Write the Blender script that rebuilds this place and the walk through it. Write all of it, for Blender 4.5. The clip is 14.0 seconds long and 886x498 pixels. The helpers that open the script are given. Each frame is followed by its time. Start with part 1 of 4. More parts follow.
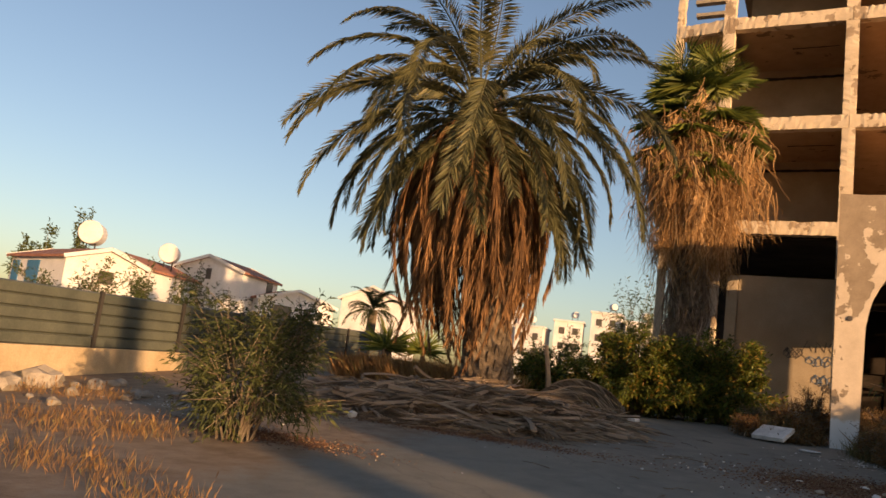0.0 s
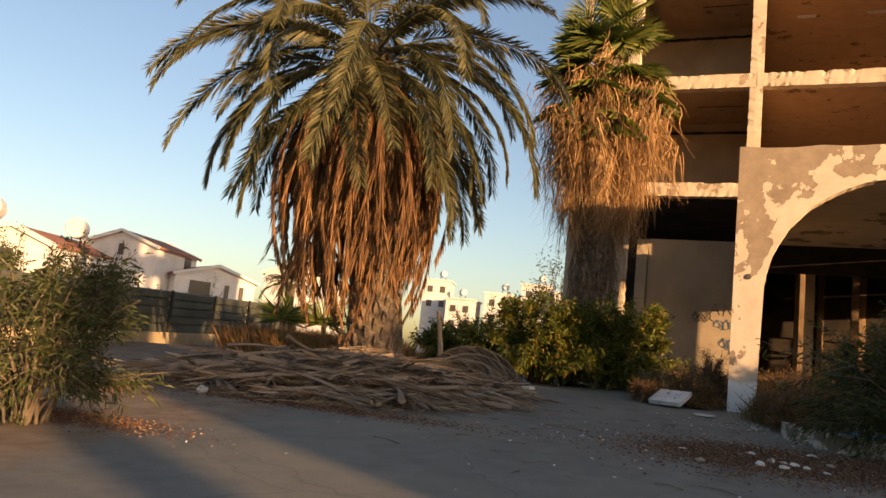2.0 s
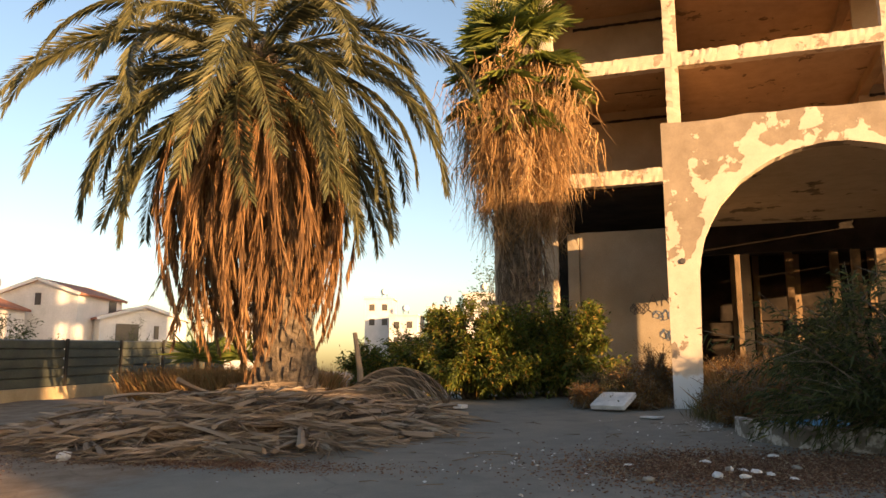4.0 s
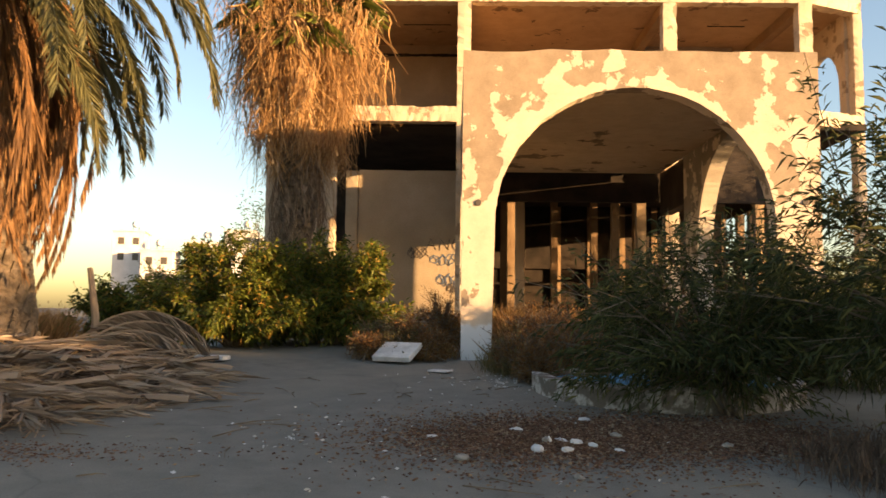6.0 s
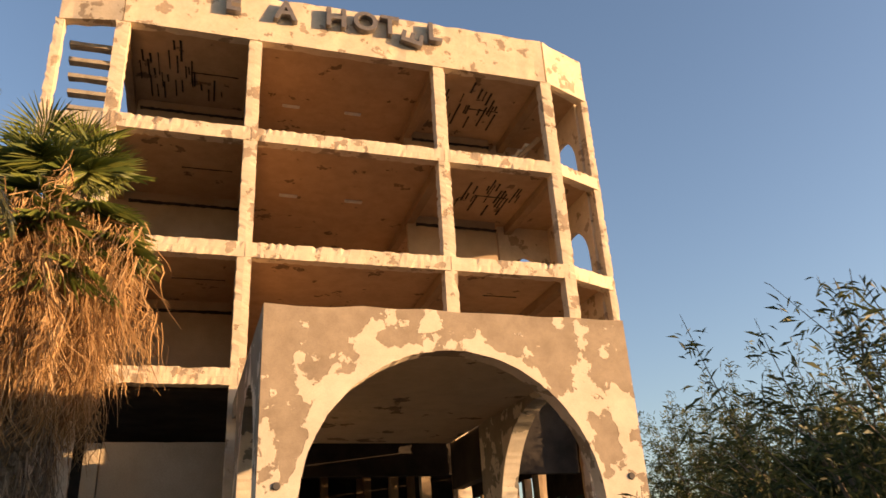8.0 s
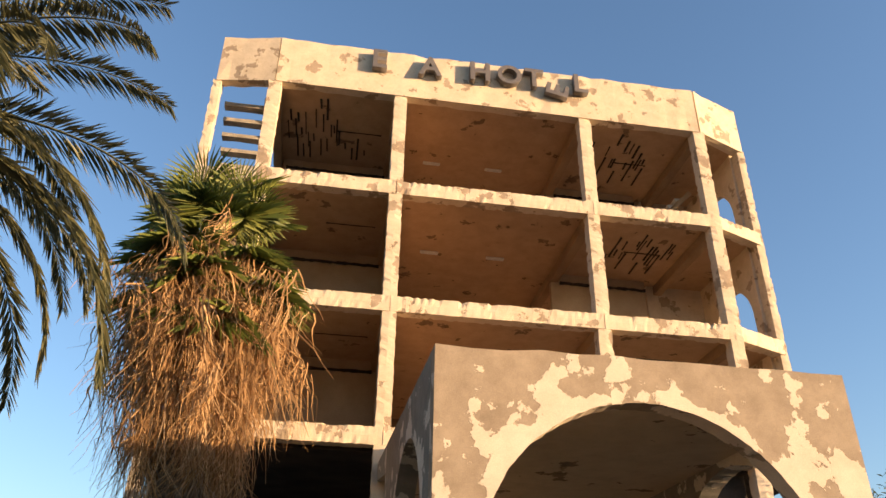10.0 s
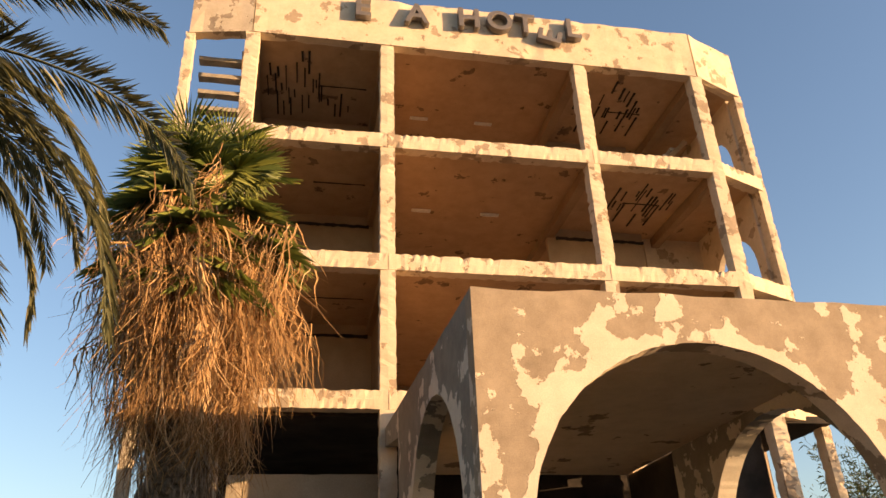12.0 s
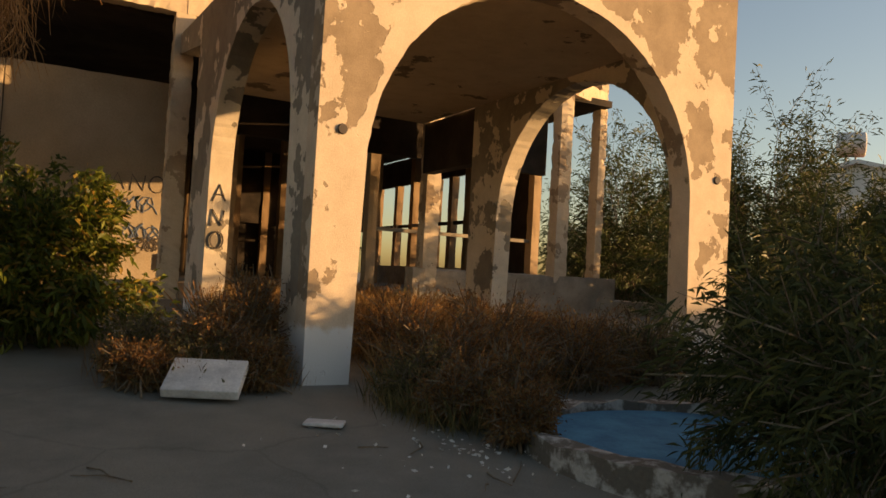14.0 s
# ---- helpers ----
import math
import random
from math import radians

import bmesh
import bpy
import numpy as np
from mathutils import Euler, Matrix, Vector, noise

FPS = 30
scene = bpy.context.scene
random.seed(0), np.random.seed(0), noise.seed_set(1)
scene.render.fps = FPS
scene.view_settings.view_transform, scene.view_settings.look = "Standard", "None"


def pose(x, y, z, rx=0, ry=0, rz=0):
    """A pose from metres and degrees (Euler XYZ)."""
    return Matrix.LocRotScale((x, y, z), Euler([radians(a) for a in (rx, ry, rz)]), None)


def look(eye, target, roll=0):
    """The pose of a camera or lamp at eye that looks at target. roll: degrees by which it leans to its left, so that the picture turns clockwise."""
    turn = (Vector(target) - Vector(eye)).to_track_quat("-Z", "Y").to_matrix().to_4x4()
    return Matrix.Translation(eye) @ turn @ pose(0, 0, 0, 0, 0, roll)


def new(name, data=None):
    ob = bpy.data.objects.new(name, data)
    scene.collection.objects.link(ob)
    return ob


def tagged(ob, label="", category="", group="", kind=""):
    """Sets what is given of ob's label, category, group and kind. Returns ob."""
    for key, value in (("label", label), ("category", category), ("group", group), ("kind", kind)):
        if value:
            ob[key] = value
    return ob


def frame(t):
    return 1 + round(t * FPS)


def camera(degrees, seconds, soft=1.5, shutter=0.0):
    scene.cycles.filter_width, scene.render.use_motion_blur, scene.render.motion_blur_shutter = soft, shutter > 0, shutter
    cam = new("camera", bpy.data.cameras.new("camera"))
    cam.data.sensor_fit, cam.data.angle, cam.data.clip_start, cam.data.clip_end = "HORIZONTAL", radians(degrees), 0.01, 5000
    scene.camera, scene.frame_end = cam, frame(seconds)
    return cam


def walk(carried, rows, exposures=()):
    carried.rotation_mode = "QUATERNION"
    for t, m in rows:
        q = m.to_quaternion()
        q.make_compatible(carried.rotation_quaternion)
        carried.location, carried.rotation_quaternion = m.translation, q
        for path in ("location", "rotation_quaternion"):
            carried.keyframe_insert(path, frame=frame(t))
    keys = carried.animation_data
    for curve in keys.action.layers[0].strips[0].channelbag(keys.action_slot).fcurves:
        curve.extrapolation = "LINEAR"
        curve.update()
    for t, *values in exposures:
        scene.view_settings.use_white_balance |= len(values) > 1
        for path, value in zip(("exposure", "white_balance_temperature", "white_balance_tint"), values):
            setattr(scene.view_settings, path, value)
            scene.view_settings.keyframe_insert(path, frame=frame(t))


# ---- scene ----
cam = camera(60.0, 14.0, 1.5, 0.15)

PATH = [
    (0, (0.133, -17.456, 0.543), (-0.795, -15.712, 0.855), 7.2),
    (0.5, (0.139, -17.146, 0.501), (-0.926, -15.479, 0.792), 5.5),
    (1, (0.31, -16.743, 0.5), (-0.806, -15.107, 0.778), 4.6),
    (1.5, (0.32, -16.219, 0.538), (-0.51, -14.428, 0.861), 3.1),
    (2, (0.529, -15.848, 0.544), (-0.243, -14.022, 0.811), 5.9),
    (2.5, (0.733, -15.425, 0.58), (-0.018, -13.591, 0.851), 7.6),
    (2.7, (0.811, -15.241, 0.598), (0.114, -13.393, 0.909), 8.3),
    (4.8, (0.239, -13.667, 0.697), (-0.4, -11.779, 0.864), -3.7),
    (5, (0.187, -13.492, 0.699), (-0.495, -11.615, 0.805), -2.4),
    (5.5, (0.054, -13.2, 0.765), (-0.349, -11.247, 0.925), 0.5),
    (6, (-0.092, -12.647, 0.78), (-0.126, -10.654, 0.944), 0.7),
    (6.5, (-0.232, -12.373, 0.741), (0.023, -10.39, 0.812), 0.2),
    (7, (-0.381, -11.683, 0.744), (0.28, -9.801, 0.891), -3.2),
    (7.5, (-0.619, -11.431, 1.022), (0.053, -9.616, 1.526), -4.9),
    (8, (-0.805, -10.847, 1.226), (-0.226, -9.111, 2.035), -3.4),
    (10.5, (-1.531, -9.186, 1.23), (-1.291, -7.464, 2.218), 0.1),
    (11, (-1.687, -8.875, 1.22), (-1.457, -7.121, 2.152), -0.7),
    (11.5, (-1.937, -8.492, 1.285), (-1.615, -6.725, 2.163), -3.4),
    (12, (-2.006, -8.197, 1.322), (-1.648, -6.46, 2.247), -2.3),
    (12.5, (-2.066, -8.008, 1.3), (-1.637, -6.313, 2.272), -0.4),
    (13, (-2.219, -7.822, 1.211), (-1.527, -6.123, 2.007), -2.2),
    (13.5, (-2.259, -7.625, 1.365), (-1.409, -5.838, 1.654), 0.1),
    (14, (-2.495, -7.337, 1.16), (-1.538, -5.582, 1.231), 3.2),
]
walk(cam, [(t, look(eye, target, roll)) for t, eye, target, roll in PATH],
     [(0, 0.66, 7000, 24), (1.2, 0.75, 7100, 24), (2.5, 1.1, 7100, 24), (5.0, 1.55, 7400, 20), (6.0, 1.65, 7400, 20), (6.5, 2.0, 7200, 22), (7.0, 2.15, 7200, 22), (7.5, 1.8, 6900, 22), (8.0, 1.15, 6800, 22), (10.5, 1.25, 5800, 15), (11.0, 1.25, 6000, 16), (11.5, 1.25, 6700, 20), (12.5, 1.25, 6700, 20), (13.3, 1.1, 7400, 20), (14.0, 0.8, 8200, 20)])

# ---- world and light ----
SUN_AZ = (0.88, -0.475)
SUN_EL = 6.0
world = bpy.data.worlds.new("world")
scene.world = world
world.use_nodes = True
wn = world.node_tree.nodes
sky = wn.new("ShaderNodeTexSky")
sky.sky_type = "NISHITA"
sky.sun_disc = False
sky.sun_elevation = radians(SUN_EL)
sky.sun_rotation = math.atan2(SUN_AZ[0], SUN_AZ[1])
sky.air_density, sky.dust_density, sky.ozone_density = 1.0, 1.2, 1.8
wn["Background"].inputs["Strength"].default_value = 0.15
world.node_tree.links.new(sky.outputs[0], wn["Background"].inputs[0])
lamp = bpy.data.lights.new("sun", "SUN")
lamp.energy, lamp.angle, lamp.color = 5.0, radians(0.6), (1.0, 0.65, 0.31)
sun = new("sun", lamp)
down = Vector((-SUN_AZ[0], -SUN_AZ[1], -math.tan(radians(SUN_EL))))
sun.rotation_euler = down.to_track_quat("-Z", "Y").to_euler()

# ---- materials ----
def material(name, rough=0.85, metal=0.0):
    m = bpy.data.materials.new(name)
    m.use_nodes = True
    b = m.node_tree.nodes["Principled BSDF"]
    b.inputs["Roughness"].default_value, b.inputs["Metallic"].default_value = rough, metal
    b.inputs["Specular IOR Level"].default_value = 0.25
    return m, m.node_tree, b


def node(t, kind, **values):
    n = t.nodes.new(kind)
    for k, v in values.items():
        n.inputs[k.replace("_", " ")].default_value = v
    return n


def noise_of(t, scale, detail=5, rough=0.6, coord="Object"):
    c = t.nodes.new("ShaderNodeTexCoord")
    n = node(t, "ShaderNodeTexNoise", Scale=scale, Detail=detail, Roughness=rough)
    t.links.new(c.outputs[coord], n.inputs["Vector"])
    return n.outputs[0]


def ramp(t, value, stops):
    r = t.nodes.new("ShaderNodeValToRGB")
    e = r.color_ramp.elements
    e[0].position, e[0].color = stops[0][0], (*stops[0][1], 1)
    e[1].position, e[1].color = stops[-1][0], (*stops[-1][1], 1)
    for p, c in stops[1:-1]:
        e.new(p).color = (*c, 1)
    t.links.new(value, r.inputs[0])
    return r.outputs[0]


def mix(t, fac, a, b, mode="MIX"):
    n = t.nodes.new("ShaderNodeMix")
    n.data_type, n.blend_type = "RGBA", mode
    if isinstance(fac, float):
        n.inputs[0].default_value = fac
    else:
        t.links.new(fac, n.inputs[0])
    for slot, v in ((6, a), (7, b)):
        if isinstance(v, tuple):
            n.inputs[slot].default_value = (*v, 1)
        else:
            t.links.new(v, n.inputs[slot])
    return n.outputs[2]


def bump(t, b, height, strength=0.3, dist=0.02):
    n = node(t, "ShaderNodeBump", Strength=strength, Distance=dist)
    t.links.new(height, n.inputs["Height"])
    t.links.new(n.outputs[0], b.inputs["Normal"])


def maths(t, op, a, b=0.0):
    n = t.nodes.new("ShaderNodeMath")
    n.operation = op
    for i, v in enumerate((a, b)):
        if isinstance(v, (int, float)):
            n.inputs[i].default_value = v
        else:
            t.links.new(v, n.inputs[i])
    return n.outputs[0]


def two_tone(name, dark, light, scale=3.0, fine=40.0, rough=0.85, strength=0.3, lo=0.35, hi=0.65, dist=0.02):
    m, t, b = material(name, rough)
    c = ramp(t, noise_of(t, scale), [(lo, dark), (hi, light)])
    g = noise_of(t, fine, 3)
    c = mix(t, 0.35, c, ramp(t, g, [(0.3, (0.45, 0.45, 0.45)), (0.7, (1, 1, 1))]), "MULTIPLY")
    t.links.new(c, b.inputs["Base Color"])
    bump(t, b, g, strength, dist)
    return m


def peeling(name, paint, render_dark, render_light, bias, scale=0.9, arch=None):
    """Paint that has flaked from cement render in ragged patches; arch: centre and radius of an arch with fresher edge."""
    m, t, b = material(name, 0.9)
    big, mid, fine = noise_of(t, scale, 10, 0.6), noise_of(t, 2.2, 8, 0.7), noise_of(t, 60.0, 3)
    f = maths(t, "ADD", big, bias)
    co = t.nodes.new("ShaderNodeTexCoord")
    sp = t.nodes.new("ShaderNodeSeparateXYZ")
    t.links.new(co.outputs["Object"], sp.inputs[0])
    if arch:
        # more paint is left low on the legs and along the arch edge
        low = maths(t, "MAXIMUM", maths(t, "MULTIPLY", maths(t, "SUBTRACT", 3.9, sp.outputs[2]), 0.03), -0.05)
        f = maths(t, "ADD", f, low)
        dx = maths(t, "SUBTRACT", sp.outputs[arch[0]], arch[1])
        dz = maths(t, "MAXIMUM", maths(t, "SUBTRACT", sp.outputs[2], arch[2]), 0.0)
        r = maths(t, "SQRT", maths(t, "ADD", maths(t, "MULTIPLY", dx, dx), maths(t, "MULTIPLY", dz, dz)))
        near = maths(t, "MAXIMUM", maths(t, "SUBTRACT", 0.24, maths(t, "ABSOLUTE", maths(t, "SUBTRACT", r, arch[3] + 0.05))), 0.0)
        f = maths(t, "ADD", f, maths(t, "MULTIPLY", near, 0.5))
    edge = t.nodes.new("ShaderNodeMapRange")
    edge.inputs[1].default_value, edge.inputs[2].default_value = 0.495, 0.505
    t.links.new(f, edge.inputs[0])
    cement = ramp(t, mid, [(0.3, render_dark), (0.7, render_light)])
    coat = mix(t, 0.5, paint, ramp(t, mid, [(0.25, (0.55, 0.5, 0.45)), (0.6, (1, 1, 1))]), "MULTIPLY")
    c = mix(t, edge.outputs[0], cement, coat)
    c = mix(t, 0.3, c, ramp(t, fine, [(0.3, (0.5, 0.5, 0.5)), (0.65, (1, 1, 1))]), "MULTIPLY")
    if arch:
        foot = t.nodes.new("ShaderNodeMapRange")
        foot.inputs[1].default_value, foot.inputs[2].default_value = 0.62, 0.55
        t.links.new(maths(t, "ADD", sp.outputs[2], maths(t, "MULTIPLY", maths(t, "SUBTRACT", big, 0.5), 0.9)), foot.inputs[0])
        c = mix(t, foot.outputs[0], c, (0.74, 0.73, 0.71))
    t.links.new(c, b.inputs["Base Color"])
    h = maths(t, "ADD", maths(t, "MULTIPLY", edge.outputs[0], 1.0), maths(t, "MULTIPLY", fine, 0.25))
    bump(t, b, h, 0.6, 0.02)
    return m


def leafy(name, dark, light, rough=0.55, through_light=0.25, tip=None):
    m, t, b = material(name, rough)
    g = t.nodes.new("ShaderNodeNewGeometry")
    c = ramp(t, g.outputs["Random Per Island"], [(0.0, dark), (0.75, light), (1.0, tip or light)])
    t.links.new(c, b.inputs["Base Color"])
    tr = t.nodes.new("ShaderNodeBsdfTranslucent")
    t.links.new(c, tr.inputs[0])
    ms = t.nodes.new("ShaderNodeMixShader")
    ms.inputs[0].default_value = through_light
    t.links.new(b.outputs[0], ms.inputs[1])
    t.links.new(tr.outputs[0], ms.inputs[2])
    t.links.new(ms.outputs[0], t.nodes["Material Output"].inputs[0])
    return m


def plain(name, colour, rough=0.7, metal=0.0):
    m, t, b = material(name, rough, metal)
    c = ramp(t, noise_of(t, 8.0), [(0.3, tuple(v * 0.75 for v in colour)), (0.7, colour)])
    t.links.new(c, b.inputs["Base Color"])
    return m


CREAM = (0.64, 0.53, 0.39)
M_FRAME = peeling("flaked_cream_frame", CREAM, (0.27, 0.20, 0.135), (0.43, 0.335, 0.24), 0.08, 1.5)
M_FRONT = peeling("flaked_portico_front", (0.68, 0.57, 0.44), (0.24, 0.185, 0.13), (0.40, 0.315, 0.225), -0.022, 1.45, (0, 2.87, 2.27, 2.30))
M_SIDE = peeling("flaked_portico_side", (0.72, 0.64, 0.52), (0.20, 0.18, 0.15), (0.32, 0.285, 0.23), -0.05, 1.3, (1, 3.05, 2.6, 2.1))
# the reddish-brown shade under the slabs is put into this paint
M_CEIL = peeling("stained_shaded_ceiling", (0.46, 0.32, 0.20), (0.10, 0.065, 0.04), (0.28, 0.19, 0.12), 0.13, 1.5)
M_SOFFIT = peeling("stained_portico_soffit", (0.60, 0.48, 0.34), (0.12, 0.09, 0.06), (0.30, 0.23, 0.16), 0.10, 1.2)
# M_ROOM is the room plaster with shade of deep, recessed parts coloured in
M_ROOM = two_tone("shaded_stained_plaster", (0.26, 0.17, 0.10), (0.36, 0.25, 0.15), 0.8, 30)
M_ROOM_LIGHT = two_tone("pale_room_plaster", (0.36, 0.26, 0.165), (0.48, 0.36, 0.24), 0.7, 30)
M_PALE = two_tone("pale_hall_plaster", (0.34, 0.275, 0.19), (0.45, 0.37, 0.27), 0.6, 30)
# near-black: the hall's shade is in this colour; bars and seams share it
M_DARK = two_tone("sooty_shade_plaster", (0.018, 0.014, 0.011), (0.05, 0.038, 0.03), 1.2, 30)
M_CONC = two_tone("rough_concrete", (0.25, 0.22, 0.18), (0.42, 0.37, 0.30), 2.0, 40)
M_WHITE = two_tone("whitewash", (0.55, 0.54, 0.52), (0.78, 0.76, 0.72), 4.0, 40)
M_BARK = two_tone("palm_bark", (0.10, 0.075, 0.05), (0.26, 0.20, 0.14), 6.0, 30, 0.95, 0.8, dist=0.05)
M_TWIG = two_tone("grey_twig", (0.12, 0.09, 0.06), (0.24, 0.19, 0.13), 6.0, 30)
M_FROND = leafy("date_frond", (0.05, 0.056, 0.03), (0.135, 0.13, 0.058), 0.45, 0.2, (0.19, 0.165, 0.075))
M_DEAD = leafy("dead_frond", (0.085, 0.048, 0.026), (0.28, 0.145, 0.06), 0.8, 0.1, (0.40, 0.23, 0.11))
M_PILE = leafy("weathered_frond", (0.13, 0.095, 0.065), (0.33, 0.245, 0.17), 0.85, 0.05, (0.46, 0.37, 0.28))
M_FAN = leafy("fan_leaf", (0.07, 0.10, 0.02), (0.22, 0.24, 0.05), 0.5, 0.4)
M_DEADFAN = leafy("dead_fan_leaf", (0.20, 0.11, 0.045), (0.50, 0.30, 0.13), 0.8, 0.15, (0.6, 0.42, 0.24))
M_OLEAND = leafy("oleander_leaf", (0.03, 0.05, 0.012), (0.14, 0.165, 0.024), 0.5, 0.3, (0.26, 0.15, 0.035))
M_ACACIA = leafy("willowy_leaf", (0.028, 0.04, 0.015), (0.085, 0.10, 0.034), 0.5, 0.3, (0.13, 0.13, 0.04))
M_FARLEAF = leafy("far_leaf", (0.03, 0.045, 0.015), (0.08, 0.10, 0.03), 0.6, 0.2)
M_GRASS = leafy("dry_grass", (0.17, 0.09, 0.035), (0.42, 0.24, 0.10), 0.8, 0.35, (0.20, 0.18, 0.07))
M_RUST = leafy("rusty_weed", (0.09, 0.045, 0.018), (0.27, 0.135, 0.05), 0.85, 0.25, (0.16, 0.13, 0.05))
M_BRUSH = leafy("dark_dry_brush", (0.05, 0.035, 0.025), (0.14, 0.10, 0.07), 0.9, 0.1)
M_WEED = leafy("olive_weed", (0.06, 0.06, 0.025), (0.17, 0.15, 0.06), 0.7, 0.25, (0.3, 0.2, 0.09))
M_LITTER = leafy("leaf_litter", (0.09, 0.045, 0.03), (0.21, 0.115, 0.07), 0.9, 0.05, (0.35, 0.27, 0.18))
M_METAL = two_tone("painted_fence_metal", (0.085, 0.095, 0.078), (0.13, 0.14, 0.11), 1.5, 20, 0.55)
M_POST = plain("dark_fence_post", (0.05, 0.045, 0.04), 0.6)
M_HOUSE = two_tone("white_house_wall", (0.64, 0.63, 0.61), (0.78, 0.76, 0.74), 0.5, 10)
M_TILE = two_tone("red_roof_tile", (0.28, 0.12, 0.08), (0.42, 0.20, 0.13), 2.0, 12)
M_BLUE = plain("blue_shutter", (0.06, 0.20, 0.36))
M_GLASSDARK = plain("dark_window", (0.10, 0.09, 0.08), 0.2)
M_POOL = two_tone("blue_pool_paint", (0.04, 0.18, 0.31), (0.07, 0.29, 0.45), 3.0, 30)
M_PAPER = plain("white_litter", (0.72, 0.70, 0.66))
M_SPRAY = plain("black_spray", (0.10, 0.085, 0.075))
M_SPRAYB = plain("blue_spray", (0.12, 0.17, 0.26))
M_SIGN = plain("weathered_sign_metal", (0.18, 0.16, 0.15), 0.5, 0.3)
M_YELLOW = plain("yellow_paint", (0.65, 0.42, 0.06))


def ground_material():
    m, t, b = material("cracked_asphalt_and_dust", 0.92)
    fine, mid, big = noise_of(t, 90.0, 4), noise_of(t, 3.0, 6), noise_of(t, 0.35, 6)
    c = ramp(t, mid, [(0.3, (0.17, 0.168, 0.142)), (0.7, (0.24, 0.23, 0.195))])
    c = mix(t, ramp(t, big, [(0.45, (0, 0, 0)), (0.62, (0.6, 0.6, 0.6))]), c, (0.27, 0.25, 0.20))
    # earth beyond the edge of the tarmac
    co = t.nodes.new("ShaderNodeTexCoord")
    sp = t.nodes.new("ShaderNodeSeparateXYZ")
    t.links.new(co.outputs["Object"], sp.inputs[0])
    edge = maths(t, "ADD", maths(t, "ADD", sp.outputs[0], maths(t, "MULTIPLY", sp.outputs[1], 0.10)), maths(t, "MULTIPLY", mid, 1.6))
    e = t.nodes.new("ShaderNodeMapRange")
    e.inputs[1].default_value, e.inputs[2].default_value = -4.9, -5.6
    t.links.new(edge, e.inputs[0])
    c = mix(t, e.outputs[0], c, ramp(t, mid, [(0.3, (0.20, 0.14, 0.09)), (0.7, (0.34, 0.26, 0.18))]))
    vor = t.nodes.new("ShaderNodeTexVoronoi")
    vor.feature = "DISTANCE_TO_EDGE"
    vor.inputs["Scale"].default_value = 0.45
    wob = node(t, "ShaderNodeTexNoise", Scale=1.5, Detail=5.0)
    t.links.new(co.outputs["Object"], wob.inputs["Vector"])
    t.links.new(mix(t, 0.35, co.outputs["Object"], wob.outputs[1]), vor.inputs["Vector"])
    crack = ramp(t, vor.outputs[0], [(0.0, (0.35, 0.35, 0.35)), (0.006, (1, 1, 1))])
    c = mix(t, 0.3, c, crack, "MULTIPLY")
    c = mix(t, 0.4, c, ramp(t, fine, [(0.35, (0.5, 0.5, 0.5)), (0.6, (1, 1, 1))]), "MULTIPLY")
    t.links.new(c, b.inputs["Base Color"])
    bump(t, b, fine, 0.4, 0.01)
    return m


M_GROUND = ground_material()
rng = np.random.default_rng(4)


# ---- builders ----
def mesh_of(name, verts, faces, mat, smooth=False):
    me = bpy.data.meshes.new(name)
    me.from_pydata([tuple(v) for v in verts], [], [tuple(f) for f in faces])
    if smooth:
        me.polygons.foreach_set("use_smooth", [True] * len(me.polygons))
    me.materials.append(mat)
    me.update()
    return me


def part(name, bm, mat=None, parent=None, label="", smooth=False):
    """Links a bmesh, or a mesh, as one object under a thing or a part."""
    if isinstance(bm, bmesh.types.BMesh):
        me = bpy.data.meshes.new(name)
        bm.to_mesh(me)
        bm.free()
        me.materials.append(mat)
        if smooth:
            me.polygons.foreach_set("use_smooth", [True] * len(me.polygons))
    else:
        me = bm
    ob = new(name, me)
    ob.parent = parent
    if label:
        tagged(ob, label)
    return ob


def thing(name, label, category, at=(0, 0, 0), rz=0, group="", kind=""):
    e = new(name)
    e.matrix_world = pose(*at, 0, 0, rz)
    return tagged(e, label, category, group, kind)


def box(lo, hi, bevel=0.0):
    bm = bmesh.new()
    bmesh.ops.create_cube(bm, size=1)
    for v in bm.verts:
        v.co = Vector([lo[i] + (v.co[i] + 0.5) * (hi[i] - lo[i]) for i in range(3)])
    if bevel:
        bmesh.ops.bevel(bm, geom=bm.edges[:], offset=bevel, segments=2, affect="EDGES", profile=0.5)
    return bm


def rough_bar(a, b, w, h, jit=0.02, step=0.22, seed=0):
    """A bar of cast concrete from a to b with chipped, uneven edges."""
    a, b = Vector(a), Vector(b)
    d = b - a
    n = max(2, int(d.length / step))
    d.normalize()
    up = Vector((0, 0, 1)) if abs(d.z) < 0.7 else Vector((0, 1, 0))
    s = d.cross(up).normalized()
    up = s.cross(d)
    r = random.Random(seed)
    ring = [(-1, -1), (0, -1), (1, -1), (1, 0), (1, 1), (0, 1), (-1, 1), (-1, 0)]
    bm = bmesh.new()
    rows = []
    for i in range(n + 1):
        p = a.lerp(b, i / n)
        row = []
        for x, y in ring:
            k = jit if x and y else jit * 0.3
            chip = -abs(r.gauss(0, k)) if 0 < i < n else 0
            row.append(bm.verts.new(p + s * (x * (w / 2 + chip)) + up * (y * (h / 2 + chip))))
        rows.append(row)
    for u, v in zip(rows, rows[1:]):
        for i in range(8):
            bm.faces.new((u[i], u[(i + 1) % 8], v[(i + 1) % 8], v[i]))
    bm.faces.new(rows[0][::-1])
    bm.faces.new(rows[-1])
    bmesh.ops.recalc_face_normals(bm, faces=bm.faces)
    return bm


